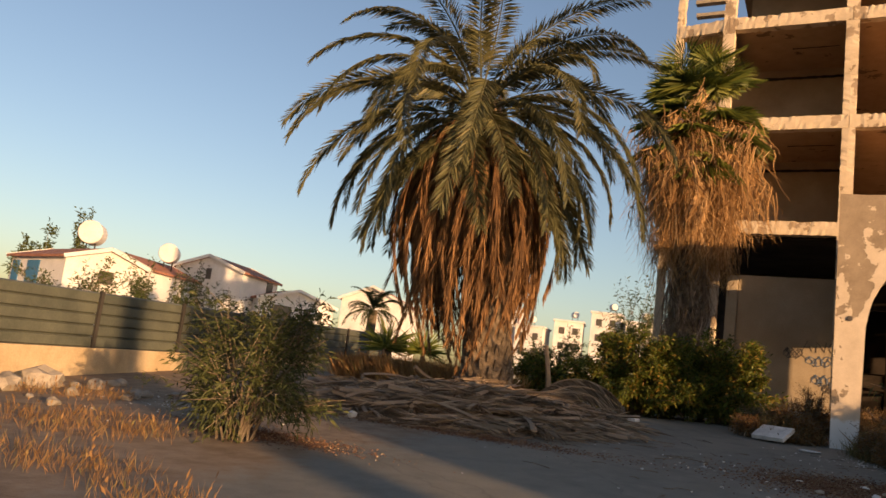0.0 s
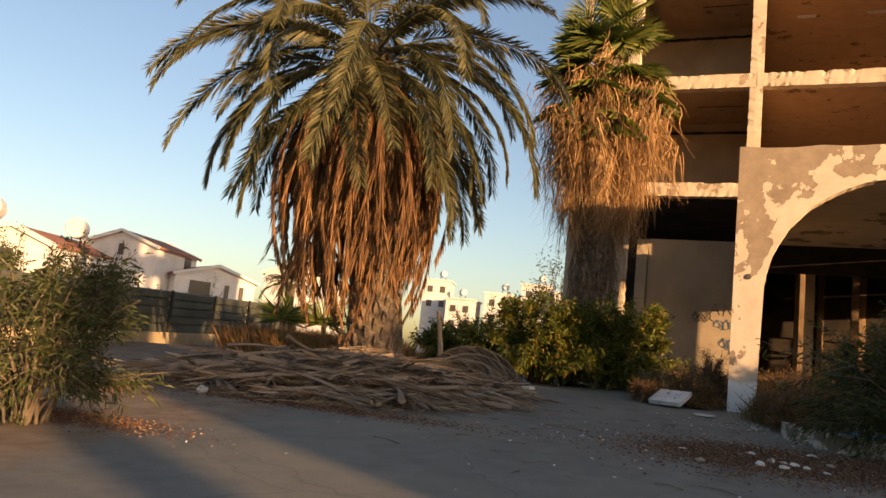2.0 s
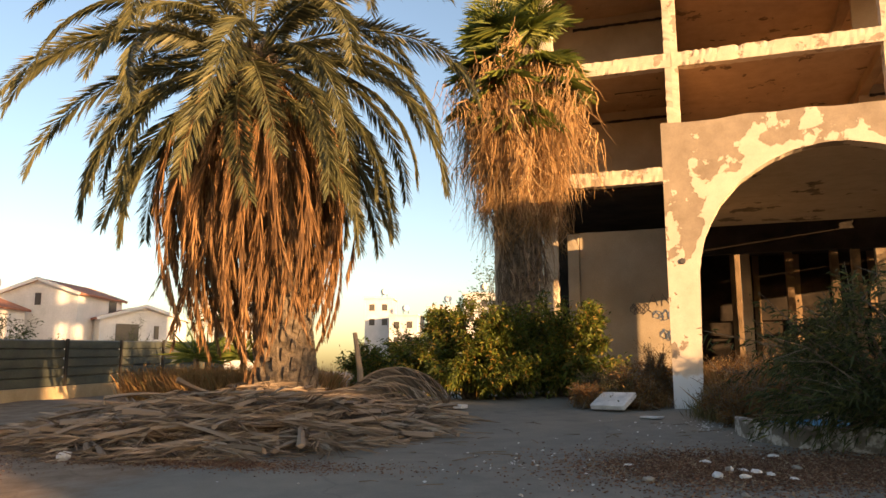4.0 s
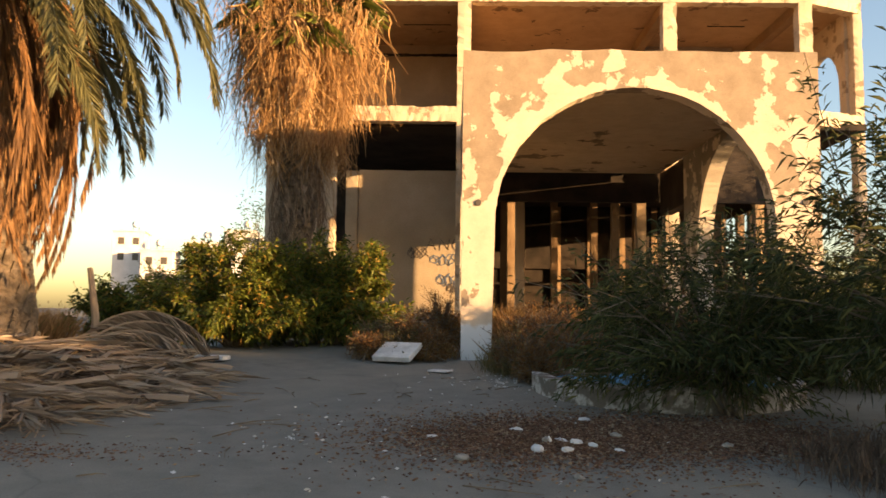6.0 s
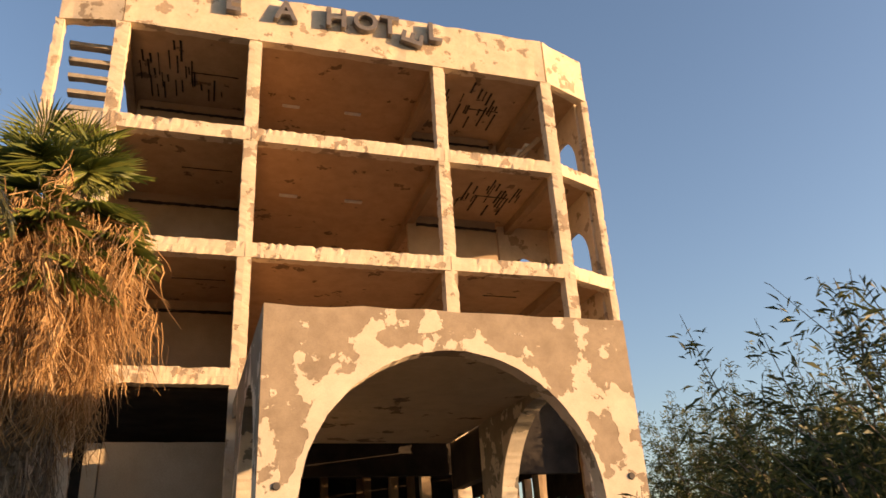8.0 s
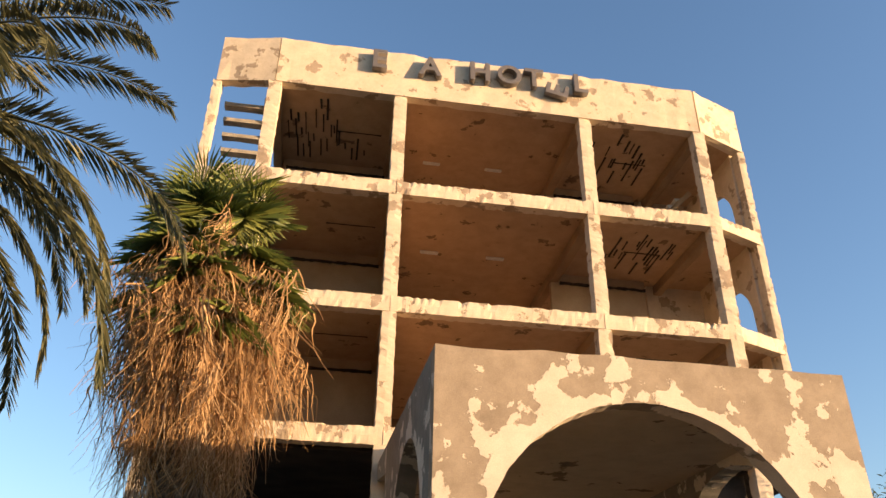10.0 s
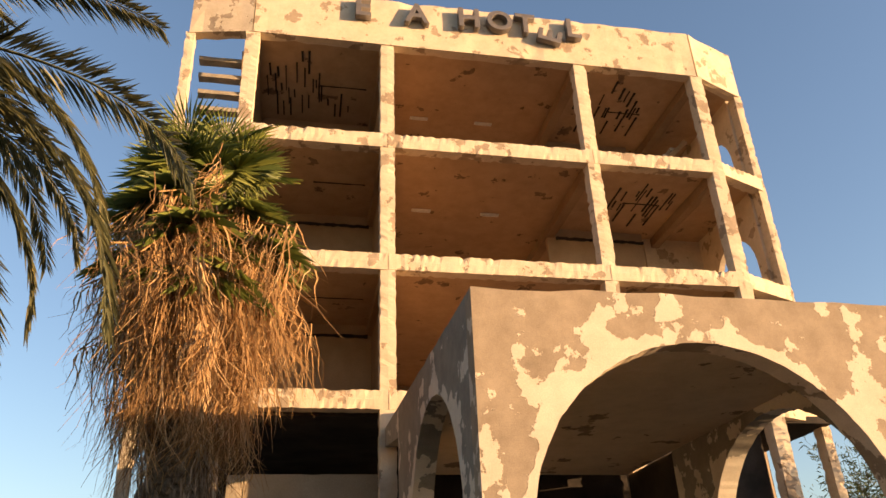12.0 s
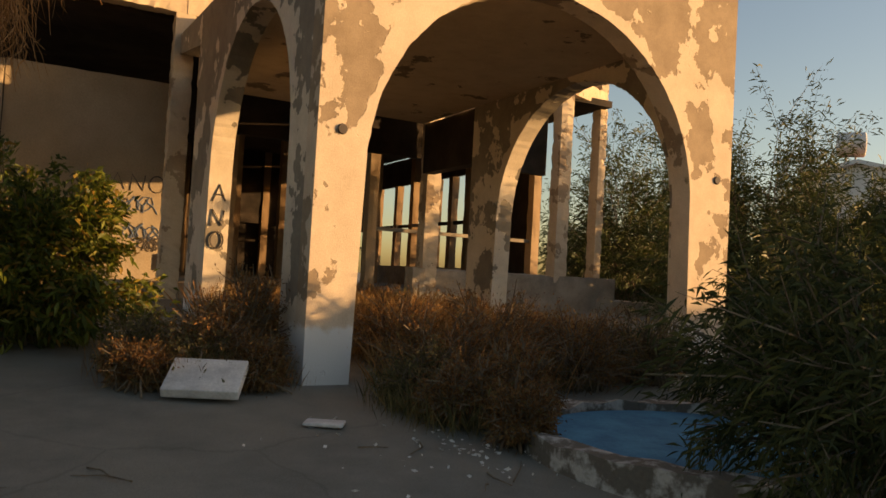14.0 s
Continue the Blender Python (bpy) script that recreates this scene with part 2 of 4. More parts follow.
def prism(points, axis, lo, hi):
    """A flat outline, (u, z) points, thickened along x (axis 0: u is y) or y (axis 1: u is x)."""
    bm = bmesh.new()
    sides = []
    for k in (lo, hi):
        sides.append([bm.verts.new((k, u, z) if axis == 0 else (u, k, z)) for u, z in points])
    n = len(points)
    for s in sides:
        bm.faces.new(s)
    for i in range(n):
        bm.faces.new((sides[0][i], sides[0][(i + 1) % n], sides[1][(i + 1) % n], sides[1][i]))
    bmesh.ops.recalc_face_normals(bm, faces=bm.faces)
    bmesh.ops.triangulate(bm, faces=bm.faces, ngon_method="EAR_CLIP")
    return bm


def arch_outline(u0, u1, z0, top0, top1, a0, a1, spring, apex, jit=0.012, seed=1):
    """The outline of a wall from u0 to u1 with one arched opening from a0 to a1 down to its foot."""
    r = random.Random(seed)
    c, half = (a0 + a1) / 2, (a1 - a0) / 2
    pts = [(u0, z0)]
    pts += [(a0 - 0.06, z0), (a0 - 0.03, (z0 + spring) / 2), (a0, spring)]
    for i in range(1, 90):
        a = math.pi * (1 - i / 90)
        pts.append((c + half * math.cos(a) + r.gauss(0, jit * 0.4), spring + (apex - spring) * math.sin(a) + r.gauss(0, jit * 0.4)))
    pts += [(a1, spring), (a1 + 0.03, (z0 + spring) / 2), (a1 + 0.06, z0), (u1, z0)]
    for i in range(13):
        k = 1 - i / 12
        pts.append((u0 + (u1 - u0) * k, top0 + (top1 - top0) * k + (r.gauss(0, 0.012) if 0 < i < 12 else 0)))
    return pts


def ground_z(x, y):
    z = 0.055 * max(-12.0, min(0.0, y))
    z += 0.02 * (noise.noise((x * 0.25, y * 0.25, 0)))
    if y > 0:
        z += 0.05 * min(y, 8.0) * max(0.0, min(1.0, (x + 6) / 4)) * max(0.0, min(1.0, (16 - x) / 4))
    return z


def tube(path, radii, sides=6):
    verts, faces = [], []
    for i, p in enumerate(path):
        p = Vector(p)
        d = (Vector(path[min(i + 1, len(path) - 1)]) - Vector(path[max(i - 1, 0)])).normalized()
        s = d.orthogonal().normalized()
        u = d.cross(s)
        for k in range(sides):
            a = 2 * math.pi * k / sides
            verts.append(p + (s * math.cos(a) + u * math.sin(a)) * radii[i])
    for i in range(len(path) - 1):
        for k in range(sides):
            a, b = i * sides + k, i * sides + (k + 1) % sides
            faces.append((a, b, b + sides, a + sides))
    faces.append(tuple(range(sides))[::-1])
    faces.append(tuple(range(len(verts) - sides, len(verts))))
    return verts, faces


def merge(lists):
    verts, faces = [], []
    for v, f in lists:
        o = len(verts)
        verts += list(v)
        faces += [tuple(i + o for i in q) for q in f]
    return verts, faces


def leaves(points, dirs, length, width, r, bend=0.25):
    """Many narrow folded leaves: a base, two sides and a tip each."""
    n = len(points)
    d = dirs / np.linalg.norm(dirs, axis=1)[:, None]
    s = np.cross(d, r.normal(size=(n, 3)))
    s /= np.linalg.norm(s, axis=1)[:, None] + 1e-9
    L = (length * r.uniform(0.45, 1.35, n))[:, None]
    W = (width * r.uniform(0.7, 1.2, n))[:, None]
    drop = np.zeros((n, 3))
    drop[:, 2] = -bend * L[:, 0]
    v = np.stack([points, points + d * L * 0.45 + s * W / 2, points + d * L + drop, points + d * L * 0.45 - s * W / 2], 1).reshape(-1, 3)
    i = np.arange(n) * 4
    f = np.concatenate([np.stack([i, i + 1, i + 2], 1), np.stack([i, i + 2, i + 3], 1)])
    return v, f


def bush(name, label, at, size, mat, count, leaf, width, seed, twigs=26, droop=0.3, lean=(0, 0), clump=0.28, category="bush", base=0.25):
    """A shrub: stems from the foot, each ending in sprays of small leaves."""
    r = np.random.default_rng(seed)
    root = thing(name, label, category, (at[0], at[1], ground_z(at[0], at[1]) if len(at) < 3 else at[2]))
    stems, pts, dirs = [], [], []
    per = max(6, count // (twigs * 6))
    for k in range(twigs):
        a, e = r.uniform(0, 2 * np.pi), r.uniform(0.15, 1.0)
        tip = np.array([math.cos(a) * size[0] * (1 - e * 0.55) * r.uniform(0.55, 1), math.sin(a) * size[1] * (1 - e * 0.55) * r.uniform(0.55, 1), size[2] * (base + (1 - base) * e) * r.uniform(0.8, 1.05)])
        tip[:2] += np.array(lean) * tip[2]
        foot = np.array([r.normal(0, 0.12), r.normal(0, 0.12), 0.0])
        path = [tuple(foot + (tip - foot) * q + np.array([0, 0, 1]) * 0.35 * size[2] * q * (1 - q) + r.normal(0, 0.03, 3) * q) for q in np.linspace(0, 1, 6)]
        rad = 0.010 + 0.005 * size[2]
        stems.append(tube(path, list(np.linspace(rad, 0.006, 6)), 5))
        for j in range(6):
            q = r.uniform(0.35, 1.0)
            c = np.array(path[min(5, int(q * 5.99))])
            out = (c - np.array([0, 0, size[2] * 0.3]))
            out /= np.linalg.norm(out) + 1e-6
            end = c + out * clump * size[2] * r.uniform(0.4, 1.1) + r.normal(0, clump * 0.35 * size[2], 3)
            end[2] = max(end[2], 0.1)
            s = r.uniform(0, 1, per)[:, None]
            line = c + (end - c) * s
            line[:, 2] -= droop * 0.3 * s[:, 0] ** 2
            pts.append(line + r.normal(0, 0.045 * size[2] ** 0.5, (per, 3)))
            dirs.append(np.tile(end - c, (per, 1)) / (np.linalg.norm(end - c) + 1e-6) + r.normal(0, 0.7, (per, 3)) + np.array([0, 0, -droop]))
            stems.append(tube([tuple(c), tuple((c + end) / 2), tuple(end)], [0.008, 0.006, 0.003], 3))
    part("trunk", mesh_of("trunk", *merge(stems), M_TWIG), None, root)
    part("foliage", mesh_of("foliage", *leaves(np.concatenate(pts), np.concatenate(dirs), leaf, width, r), mat), None, root)
    return root


def grass(name, label, spots, count, height, mat, seed, width=0.012):
    """Dry tufts of grass over round spots (x, y, rx, ry); one mesh."""
    r = np.random.default_rng(seed)
    pts = []
    area = sum(s[2] * s[3] for s in spots)
    for x, y, rx, ry in spots:
        n = max(8, int(count * rx * ry / area / 9))
        a, q = r.uniform(0, 2 * np.pi, n), np.sqrt(r.uniform(0, 1, n))
        tuft = np.stack([x + rx * q * np.cos(a), y + ry * q * np.sin(a)], 1)
        pts.append(np.repeat(tuft, 9, 0) + r.normal(0, 0.13, (n * 9, 2)))
    p = np.concatenate(pts)
    z = np.array([ground_z(x, y) - 0.02 for x, y in p])
    p = np.column_stack([p, z])
    p = p + 0.0
    d = np.column_stack([r.normal(0, 0.3, (len(p), 2)), np.ones(len(p))])
    v, f = leaves(p, d, height, width, r, 0.1)
    pick = r.choice(len(p), len(p) // 14, replace=False)
    tips = v.reshape(-1, 4, 3)[pick, 2]
    hv, hf = leaves(tips, d[pick], 0.09, 0.022, r, 0.05)
    v, f = merge([(v, f), (hv, hf)])
    return tagged(part(name, mesh_of(name, v, f, mat)), label, "grass", kind="stuff")


# ---- ground ----
def build_ground():
    xs = [-700, -300, -150, -80, -50, -35, -25] + list(np.arange(-20, 20.1, 0.5)) + [25, 35, 50, 80, 150, 300, 700]
    ys = [-700, -300, -150, -80, -50, -35, -25] + list(np.arange(-20, 14.1, 0.5)) + [17, 22, 30, 40, 60, 100, 200, 400, 900]
    verts = [(x, y, ground_z(x, y)) for y in ys for x in xs]
    w = len(xs)
    faces = [(j * w + i, j * w + i + 1, j * w + i + 1 + w, j * w + i + w) for j in range(len(ys) - 1) for i in range(w - 1)]
    tagged(part("ground", mesh_of("ground", verts, faces, M_GROUND, True)), "cracked grey tarmac with dusty earth at its edge", "ground", kind="structure")


build_ground()

# ---- hotel: frame, floors, rooms ----
FY = 8.95                      # middle of the front row of columns
COLS = (-3.72, 0.08, 5.95, 9.80)
ZCOL, ECOL = (-5.45, 9.25), (11.65, 9.7)
BEAMS = (6.40, 9.92, 13.59)
BACK = 19.0
hotel = thing("hotel_building", "derelict four-storey concrete hotel frame with flaking cream paint", "building")


def ring_points(y_off=0.0):
    return [(ZCOL[0], ZCOL[1])] + [(x, FY) for x in COLS] + [(ECOL[0], ECOL[1])]


def build_frame():
    pts = ring_points()
    for i, (x, y) in enumerate(pts):
        thin = i in (0, 5)
        w = 0.26 if thin else 0.40
        low = 0.0 if not thin else 0.2
        part("column", rough_bar((x, y, low), (x, y, 17.0), w, 0.38, 0.013, 0.1, i), M_FRAME, hotel)
    seed = 20
    for z in BEAMS:
        for a, b in zip(pts, pts[1:]):
            seed += 1
            gap = 0.02
            d = Vector((b[0] - a[0], b[1] - a[1], 0)).normalized() * gap
            part("beam", rough_bar((a[0] + d.x, a[1] + d.y - 0.02, z), (b[0] - d.x, b[1] - d.y - 0.02, z), 0.36, 0.46, 0.015, 0.1, seed), M_FRAME, hotel)
    for a, b in zip(pts, pts[1:]):
        seed += 1
        part("parapet", rough_bar((a[0], a[1] - 0.05, 17.83), (b[0], b[1] - 0.05, 17.83), 0.34, 1.75, 0.02, 0.35, seed), M_FRAME, hotel)
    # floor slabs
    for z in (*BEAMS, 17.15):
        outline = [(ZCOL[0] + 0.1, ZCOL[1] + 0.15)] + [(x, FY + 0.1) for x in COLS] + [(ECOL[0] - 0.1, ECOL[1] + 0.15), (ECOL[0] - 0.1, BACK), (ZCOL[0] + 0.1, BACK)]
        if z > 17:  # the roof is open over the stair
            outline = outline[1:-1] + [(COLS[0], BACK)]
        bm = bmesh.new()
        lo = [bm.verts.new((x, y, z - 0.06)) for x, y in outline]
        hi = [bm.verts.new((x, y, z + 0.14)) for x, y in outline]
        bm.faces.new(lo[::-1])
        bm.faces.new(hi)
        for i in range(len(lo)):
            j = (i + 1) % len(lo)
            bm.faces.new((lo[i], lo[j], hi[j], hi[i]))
        part("floor_slab", bm, M_CEIL, hotel, "stained peeling concrete slab, shade in its brown")
        # ribs that run back from the columns
        for x in (COLS if z > 7 else ()):
            part("rib", rough_bar((x, FY + 0.2, z - 0.22), (x, BACK - 0.2, z - 0.22), 0.3, 0.34, 0.012, 0.6, int(z * 9 + x)), M_ROOM, hotel)
    # rooms: back walls of the side bays, deep hall in the middle
    for zi, z in enumerate(BEAMS):
        top = (*BEAMS, 17.15)[zi + 1] - 0.06
        bot = z + 0.14
        part("room_wall", box((COLS[0] - (1.5 if zi < 2 else -0.2), 12.9, bot), (COLS[1] + 0.1, 13.1, top)), M_ROOM_LIGHT, hotel, "stained tan plaster wall")
        part("room_wall", box((COLS[2] - 0.1, 12.9, bot), (COLS[3] - 0.6, 13.1, top)), M_ROOM_LIGHT, hotel, "stained tan plaster wall")
        # the deep middle wall takes the darker plaster, its shade in the colour
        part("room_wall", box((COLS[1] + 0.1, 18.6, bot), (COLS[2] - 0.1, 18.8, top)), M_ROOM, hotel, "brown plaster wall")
        part("room_wall", box((COLS[1] + 0.02, 9.16, bot), (COLS[1] + 0.14, 12.9, top)), M_ROOM, hotel)
        if zi < 2:
            part("room_wall", box((COLS[0] - 1.62, 10.6, bot), (COLS[0] - 1.5, 13.1, top)), M_ROOM, hotel)
        # side wall with an arched opening, beyond the corner bay
        o = arch_outline(ECOL[1] + 0.2, 13.2, bot, top, top, 10.3, 12.6, bot + 1.2, bot + 2.45, 0.01, zi)
        part("side_arch", prism(o, 0, ECOL[0] - 0.2, ECOL[0]), M_FRAME, hotel, "flaked cream wall with an arched opening")
        o2 = arch_outline(9.4, ECOL[0] - 0.2, bot, top, top, 9.75, 11.1, bot + 1.2, bot + 2.3, 0.01, zi + 5)
        part("back_arch", prism(o2, 1, 13.2, 13.4), M_FRAME, hotel, "flaked cream wall with an arched opening")


build_frame()


def build_stair_slots():
    """Sloping stair flight with open treads in the corner bay under the roof."""
    for k in range(7):
        part("stair_tread", rough_bar((-5.25, 9.9 + 0.25 * k, 16.7 - 0.4 * k), (-4.05, 9.9 + 0.25 * k, 16.7 - 0.4 * k), 0.28, 0.14, 0.008, 0.3, k), M_CONC, hotel)
    part("stair_stringer", rough_bar((-3.95, 9.7, 17.0), (-3.95, 11.8, 13.9), 0.2, 0.4, 0.01, 0.3, 3), M_ROOM, hotel)


build_stair_slots()


def build_corner_stair():
    """A pale open flight that climbs to the roof in the corner room, and a ragged hole in the ceiling cover beside it."""
    for k in range(7):
        x, z = 8.55 + 0.3 * k, 14.5 + 0.3 * k
        part("stair_tread", rough_bar((x, 11.7, z), (x, 12.8, z), 0.3, 0.12, 0.008, 0.3, 60 + k), M_WHITE, hotel, "pale concrete tread")
    part("stair_stringer", rough_bar((8.3, 11.6, 14.1), (10.7, 11.6, 16.5), 0.18, 0.3, 0.02, 0.2, 70), M_ROOM, hotel)


build_corner_stair()


def build_wall_seams():
    """Ragged cracks where the back walls meet the slabs, and the beams under them."""
    for i, z in enumerate((*BEAMS[1:], 17.15)):
        for x0, x1 in ((COLS[0] + 0.3, COLS[1] - 0.1), (COLS[2] + 0.2, COLS[3] - 0.6)):
            part("seam", rough_bar((x0, 12.86, z - 0.42), (x1, 12.86, z - 0.42), 0.09, 0.10, 0.025, 0.12, 80 + i), M_DARK, hotel)
            part("seam", rough_bar((x0 + 1.6, 11.0, z - 0.065), (x1 - 0.3, 11.0, z - 0.065), 0.05, 0.03, 0.01, 0.15, 84 + i), M_DARK, hotel)


build_wall_seams()


def build_ground_floor():
    part("plinth", rough_bar((5.5, 8.95, 0.62), (ECOL[0], 8.95, 0.62), 0.42, 1.45, 0.03, 0.3, 77), M_CONC, hotel, "low broken concrete wall")
    part("ground_slab", box((-5.5, 9.3, -0.3), (14, 26, 0.72)), M_CONC, hotel)
    # ceiling and walls near-black, the shade inside the hall put into their colour
    part("hall_ceiling", box((ZCOL[0], 9.2, 6.12), (ECOL[0], 26, 6.30)), M_DARK, hotel, "sooty hall ceiling, near-black with painted-in shade")
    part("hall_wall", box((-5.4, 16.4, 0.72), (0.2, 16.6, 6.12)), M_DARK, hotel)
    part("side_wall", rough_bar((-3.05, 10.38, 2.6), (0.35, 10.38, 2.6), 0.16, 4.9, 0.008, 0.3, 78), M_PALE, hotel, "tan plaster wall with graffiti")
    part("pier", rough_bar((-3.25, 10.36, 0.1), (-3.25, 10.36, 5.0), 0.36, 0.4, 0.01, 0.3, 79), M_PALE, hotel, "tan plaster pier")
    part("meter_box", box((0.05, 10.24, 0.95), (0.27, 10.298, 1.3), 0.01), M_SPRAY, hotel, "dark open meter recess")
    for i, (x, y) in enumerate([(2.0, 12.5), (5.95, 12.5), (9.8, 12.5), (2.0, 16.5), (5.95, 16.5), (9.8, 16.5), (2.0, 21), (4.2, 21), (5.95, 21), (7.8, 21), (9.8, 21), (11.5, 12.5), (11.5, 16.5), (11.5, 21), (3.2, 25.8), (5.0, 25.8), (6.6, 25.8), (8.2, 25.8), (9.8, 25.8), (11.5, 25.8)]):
        # columns past y 14 get the darker plaster: depth shade by colour
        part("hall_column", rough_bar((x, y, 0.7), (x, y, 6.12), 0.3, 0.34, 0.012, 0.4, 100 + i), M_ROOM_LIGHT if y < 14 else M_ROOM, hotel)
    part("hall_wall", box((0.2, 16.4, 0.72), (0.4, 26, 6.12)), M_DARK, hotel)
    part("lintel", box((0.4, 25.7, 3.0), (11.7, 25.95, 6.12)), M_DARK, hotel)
    # dark panels added across the back, standing for the hall's deep shade
    part("shade_panel", box((0.4, 25.96, 0.72), (4.2, 26.1, 6.12)), M_DARK, hotel)
    part("shade_panel", box((4.2, 25.96, 0.72), (8.4, 26.1, 6.12)), M_DARK, hotel)
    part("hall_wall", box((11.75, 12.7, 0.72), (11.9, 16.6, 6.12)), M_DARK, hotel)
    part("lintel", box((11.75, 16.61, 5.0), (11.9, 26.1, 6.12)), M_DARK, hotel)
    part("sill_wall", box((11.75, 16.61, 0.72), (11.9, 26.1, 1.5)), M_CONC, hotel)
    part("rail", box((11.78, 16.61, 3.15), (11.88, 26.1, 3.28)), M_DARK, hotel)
    for y in (18.3, 19.6, 23.2, 25.3):
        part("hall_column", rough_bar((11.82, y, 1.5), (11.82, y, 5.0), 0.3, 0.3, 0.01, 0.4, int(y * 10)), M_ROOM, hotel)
    part("rail", box((0.4, 25.75, 2.2), (11.7, 25.85, 2.3)), M_DARK, hotel)
    part("rail", box((6.1, 12.45, 2.35), (11.5, 12.55, 2.45)), M_CONC, hotel)


build_ground_floor()
# coloured for hall shade; also keeps sun off the upper hall wall
part("lintel", box((0.3, 9.35, 4.0), (9.6, 9.55, 6.1)), M_DARK, hotel, "sooty deep lintel, near-black with painted-in shade")


STROKES = {"A": [[(0, 0), (0.5, 1.0), (1.0, 0.05)], [(0.15, 0.42), (0.85, 0.4)]],
           "N": [[(0, 0), (0.05, 1.0), (0.85, 0.08), (0.95, 0.98)]],
           "O": [[(0.5 + 0.5 * math.sin(k * math.pi / 8), 0.5 + 0.5 * math.cos(k * math.pi / 8)) for k in range(17)]]}


def sprayed(char, x, y, z, w, h):
    """A capital in thin sprayed strokes on a wall that faces the lot."""
    lists = [tube([(x + u * w, y, z + v * h) for u, v in line], [0.013] * len(line), 5) for line in STROKES[char]]
    part("graffiti_letter", mesh_of("graffiti_letter", *merge(lists), M_SPRAY), None, hotel)


def graffiti():
    """Sprayed capitals on the hall wall and on the arch leg, and looping scrawls under them."""
    for ch, x in (("A", -1.0), ("N", -0.58), ("O", -0.2)):
        sprayed(ch, x, 10.296, 2.62, 0.3, 0.36)
    for ch, z in (("A", 2.15), ("N", 1.75), ("O", 1.4)):
        sprayed(ch, 0.08, 5.098, z, 0.2, 0.27)
    r = random.Random(3)
    for x0, z0, w, mat in ((-0.85, 2.35, 0.75, M_SPRAYB), (-0.65, 1.75, 0.7, M_SPRAYB), (-0.3, 1.5, 0.4, M_SPRAY), (-1.5, 2.55, 0.5, M_SPRAY)):
        path = [(x0 + w * k / 40 + 0.1 * math.sin(k * 1.3), 10.296, z0 + 0.2 * math.sin(k * 0.9) * r.uniform(0.5, 1)) for k in range(41)]
        part("graffiti_scrawl", mesh_of("graffiti_scrawl", *tube(path, [0.014] * 41, 5), mat), None, hotel)


graffiti()


def ceiling_light(x, y, z):
    root = thing("ceiling_light", "white strip light fixed under the slab", "ceiling light", (x, y, z), 0, "strip lights")
    part("housing", box((-0.3, -0.06, -0.05), (0.3, 0.06, 0.0), 0.01), M_PAPER, root)
    part("tube", box((-0.27, -0.02, -0.09), (0.27, 0.02, -0.054), 0.01), M_PAPER, root)


for z in (13.53, 17.09):
    for x in (1.55, 3.75):
        ceiling_light(x, 12.2, z)


def bare_rebar():
    """Rows of rusty bars where the slab has lost its cover."""
    r = random.Random(12)
    for x0, x1, y0, y1, z, n in ((-3.4, -1.6, 9.4, 12.0, 17.075, 16), (6.5, 8.9, 9.4, 12.2, 17.075, 22), (7.2, 9.4, 9.4, 12.4, 13.515, 18), (-3.2, -0.6, 11.2, 12.6, 17.075, 10)):
        for k in range(n):
            x, y = x0 + (x1 - x0) * (k + r.uniform(0, 0.6)) / n, r.uniform(y0, y1 - 0.6)
            L = r.uniform(0.25, 1.3)
            part("bare_bar", rough_bar((x, y, z), (x + 0.02, min(y1, y + L), z), r.uniform(0.03, 0.07), 0.03, 0.006, 0.2, k), M_DARK, hotel)


bare_rebar()
part("yellow_post", box((8.9, 12.1, 10.06), (9.15, 12.3, 11.6)), M_YELLOW, hotel, "yellow painted post")


def build_back():
    part("back_wall", box((-5.4, BACK, 6.4), (11.6, BACK + 0.2, 17.2)), M_ROOM, hotel)


build_back()


# ---- portico ----
def build_portico():
    p = thing("portico", "arched entrance portico with flaking paint and whitewashed feet", "portico")
    front = arch_outline(0.0, 5.93, -0.25, 5.2, 5.2, 0.55, 5.18, 2.27, 4.57, 0.012, 3)
    part("front_wall", prism(front, 1, 0.0, 0.32), M_FRONT, p, "flaked cream and grey arched wall")
    left = arch_outline(0.322, 6.6, -0.2, 5.22, 5.6, 0.95, 5.1, 2.6, 4.68, 0.012, 4)
    part("side_wall", prism(left, 0, 0.004, 0.36), M_SIDE, p, "flaked grey arched wall")
    part("link_beam", prism([(6.602, 5.0), (8.74, 5.33), (8.74, 5.74), (6.602, 5.6)], 0, 0.004, 0.36), M_SIDE, p)
    right = arch_outline(0.322, 6.4, -0.2, 5.2, 5.3, 0.75, 5.35, 2.3, 4.57, 0.012, 5)
    part("side_wall", prism(right, 0, 5.57, 5.926), M_SIDE, p, "flaked cream arched wall")
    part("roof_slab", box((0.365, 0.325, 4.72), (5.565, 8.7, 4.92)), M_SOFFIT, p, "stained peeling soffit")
    # unseen wall added to stop sun slipping in above the portico roof
    part("sun_block", box((0.37, 8.5, 4.925), (5.9, 8.7, 6.12)), M_FRAME, p)
    # dark infill that also bounds the sun patch on the hall wall
    part("side_lintel", box((5.6, 6.41, 3.55), (5.9, 8.72, 4.71)), M_DARK, p, "near-black infill between pier and column")
    # weep holes in the legs
    for x, z, r in ((0.265, 2.6, 0.06), (5.66, 2.66, 0.06)):
        bm = bmesh.new()
        bmesh.ops.create_cone(bm, cap_ends=True, segments=14, radius1=r, radius2=r * 0.8, depth=0.03, matrix=pose(x, -0.008, z, 90, 0, 0))
        part("pipe_hole", bm, M_SPRAY, p, "dark round pipe end")


build_portico()


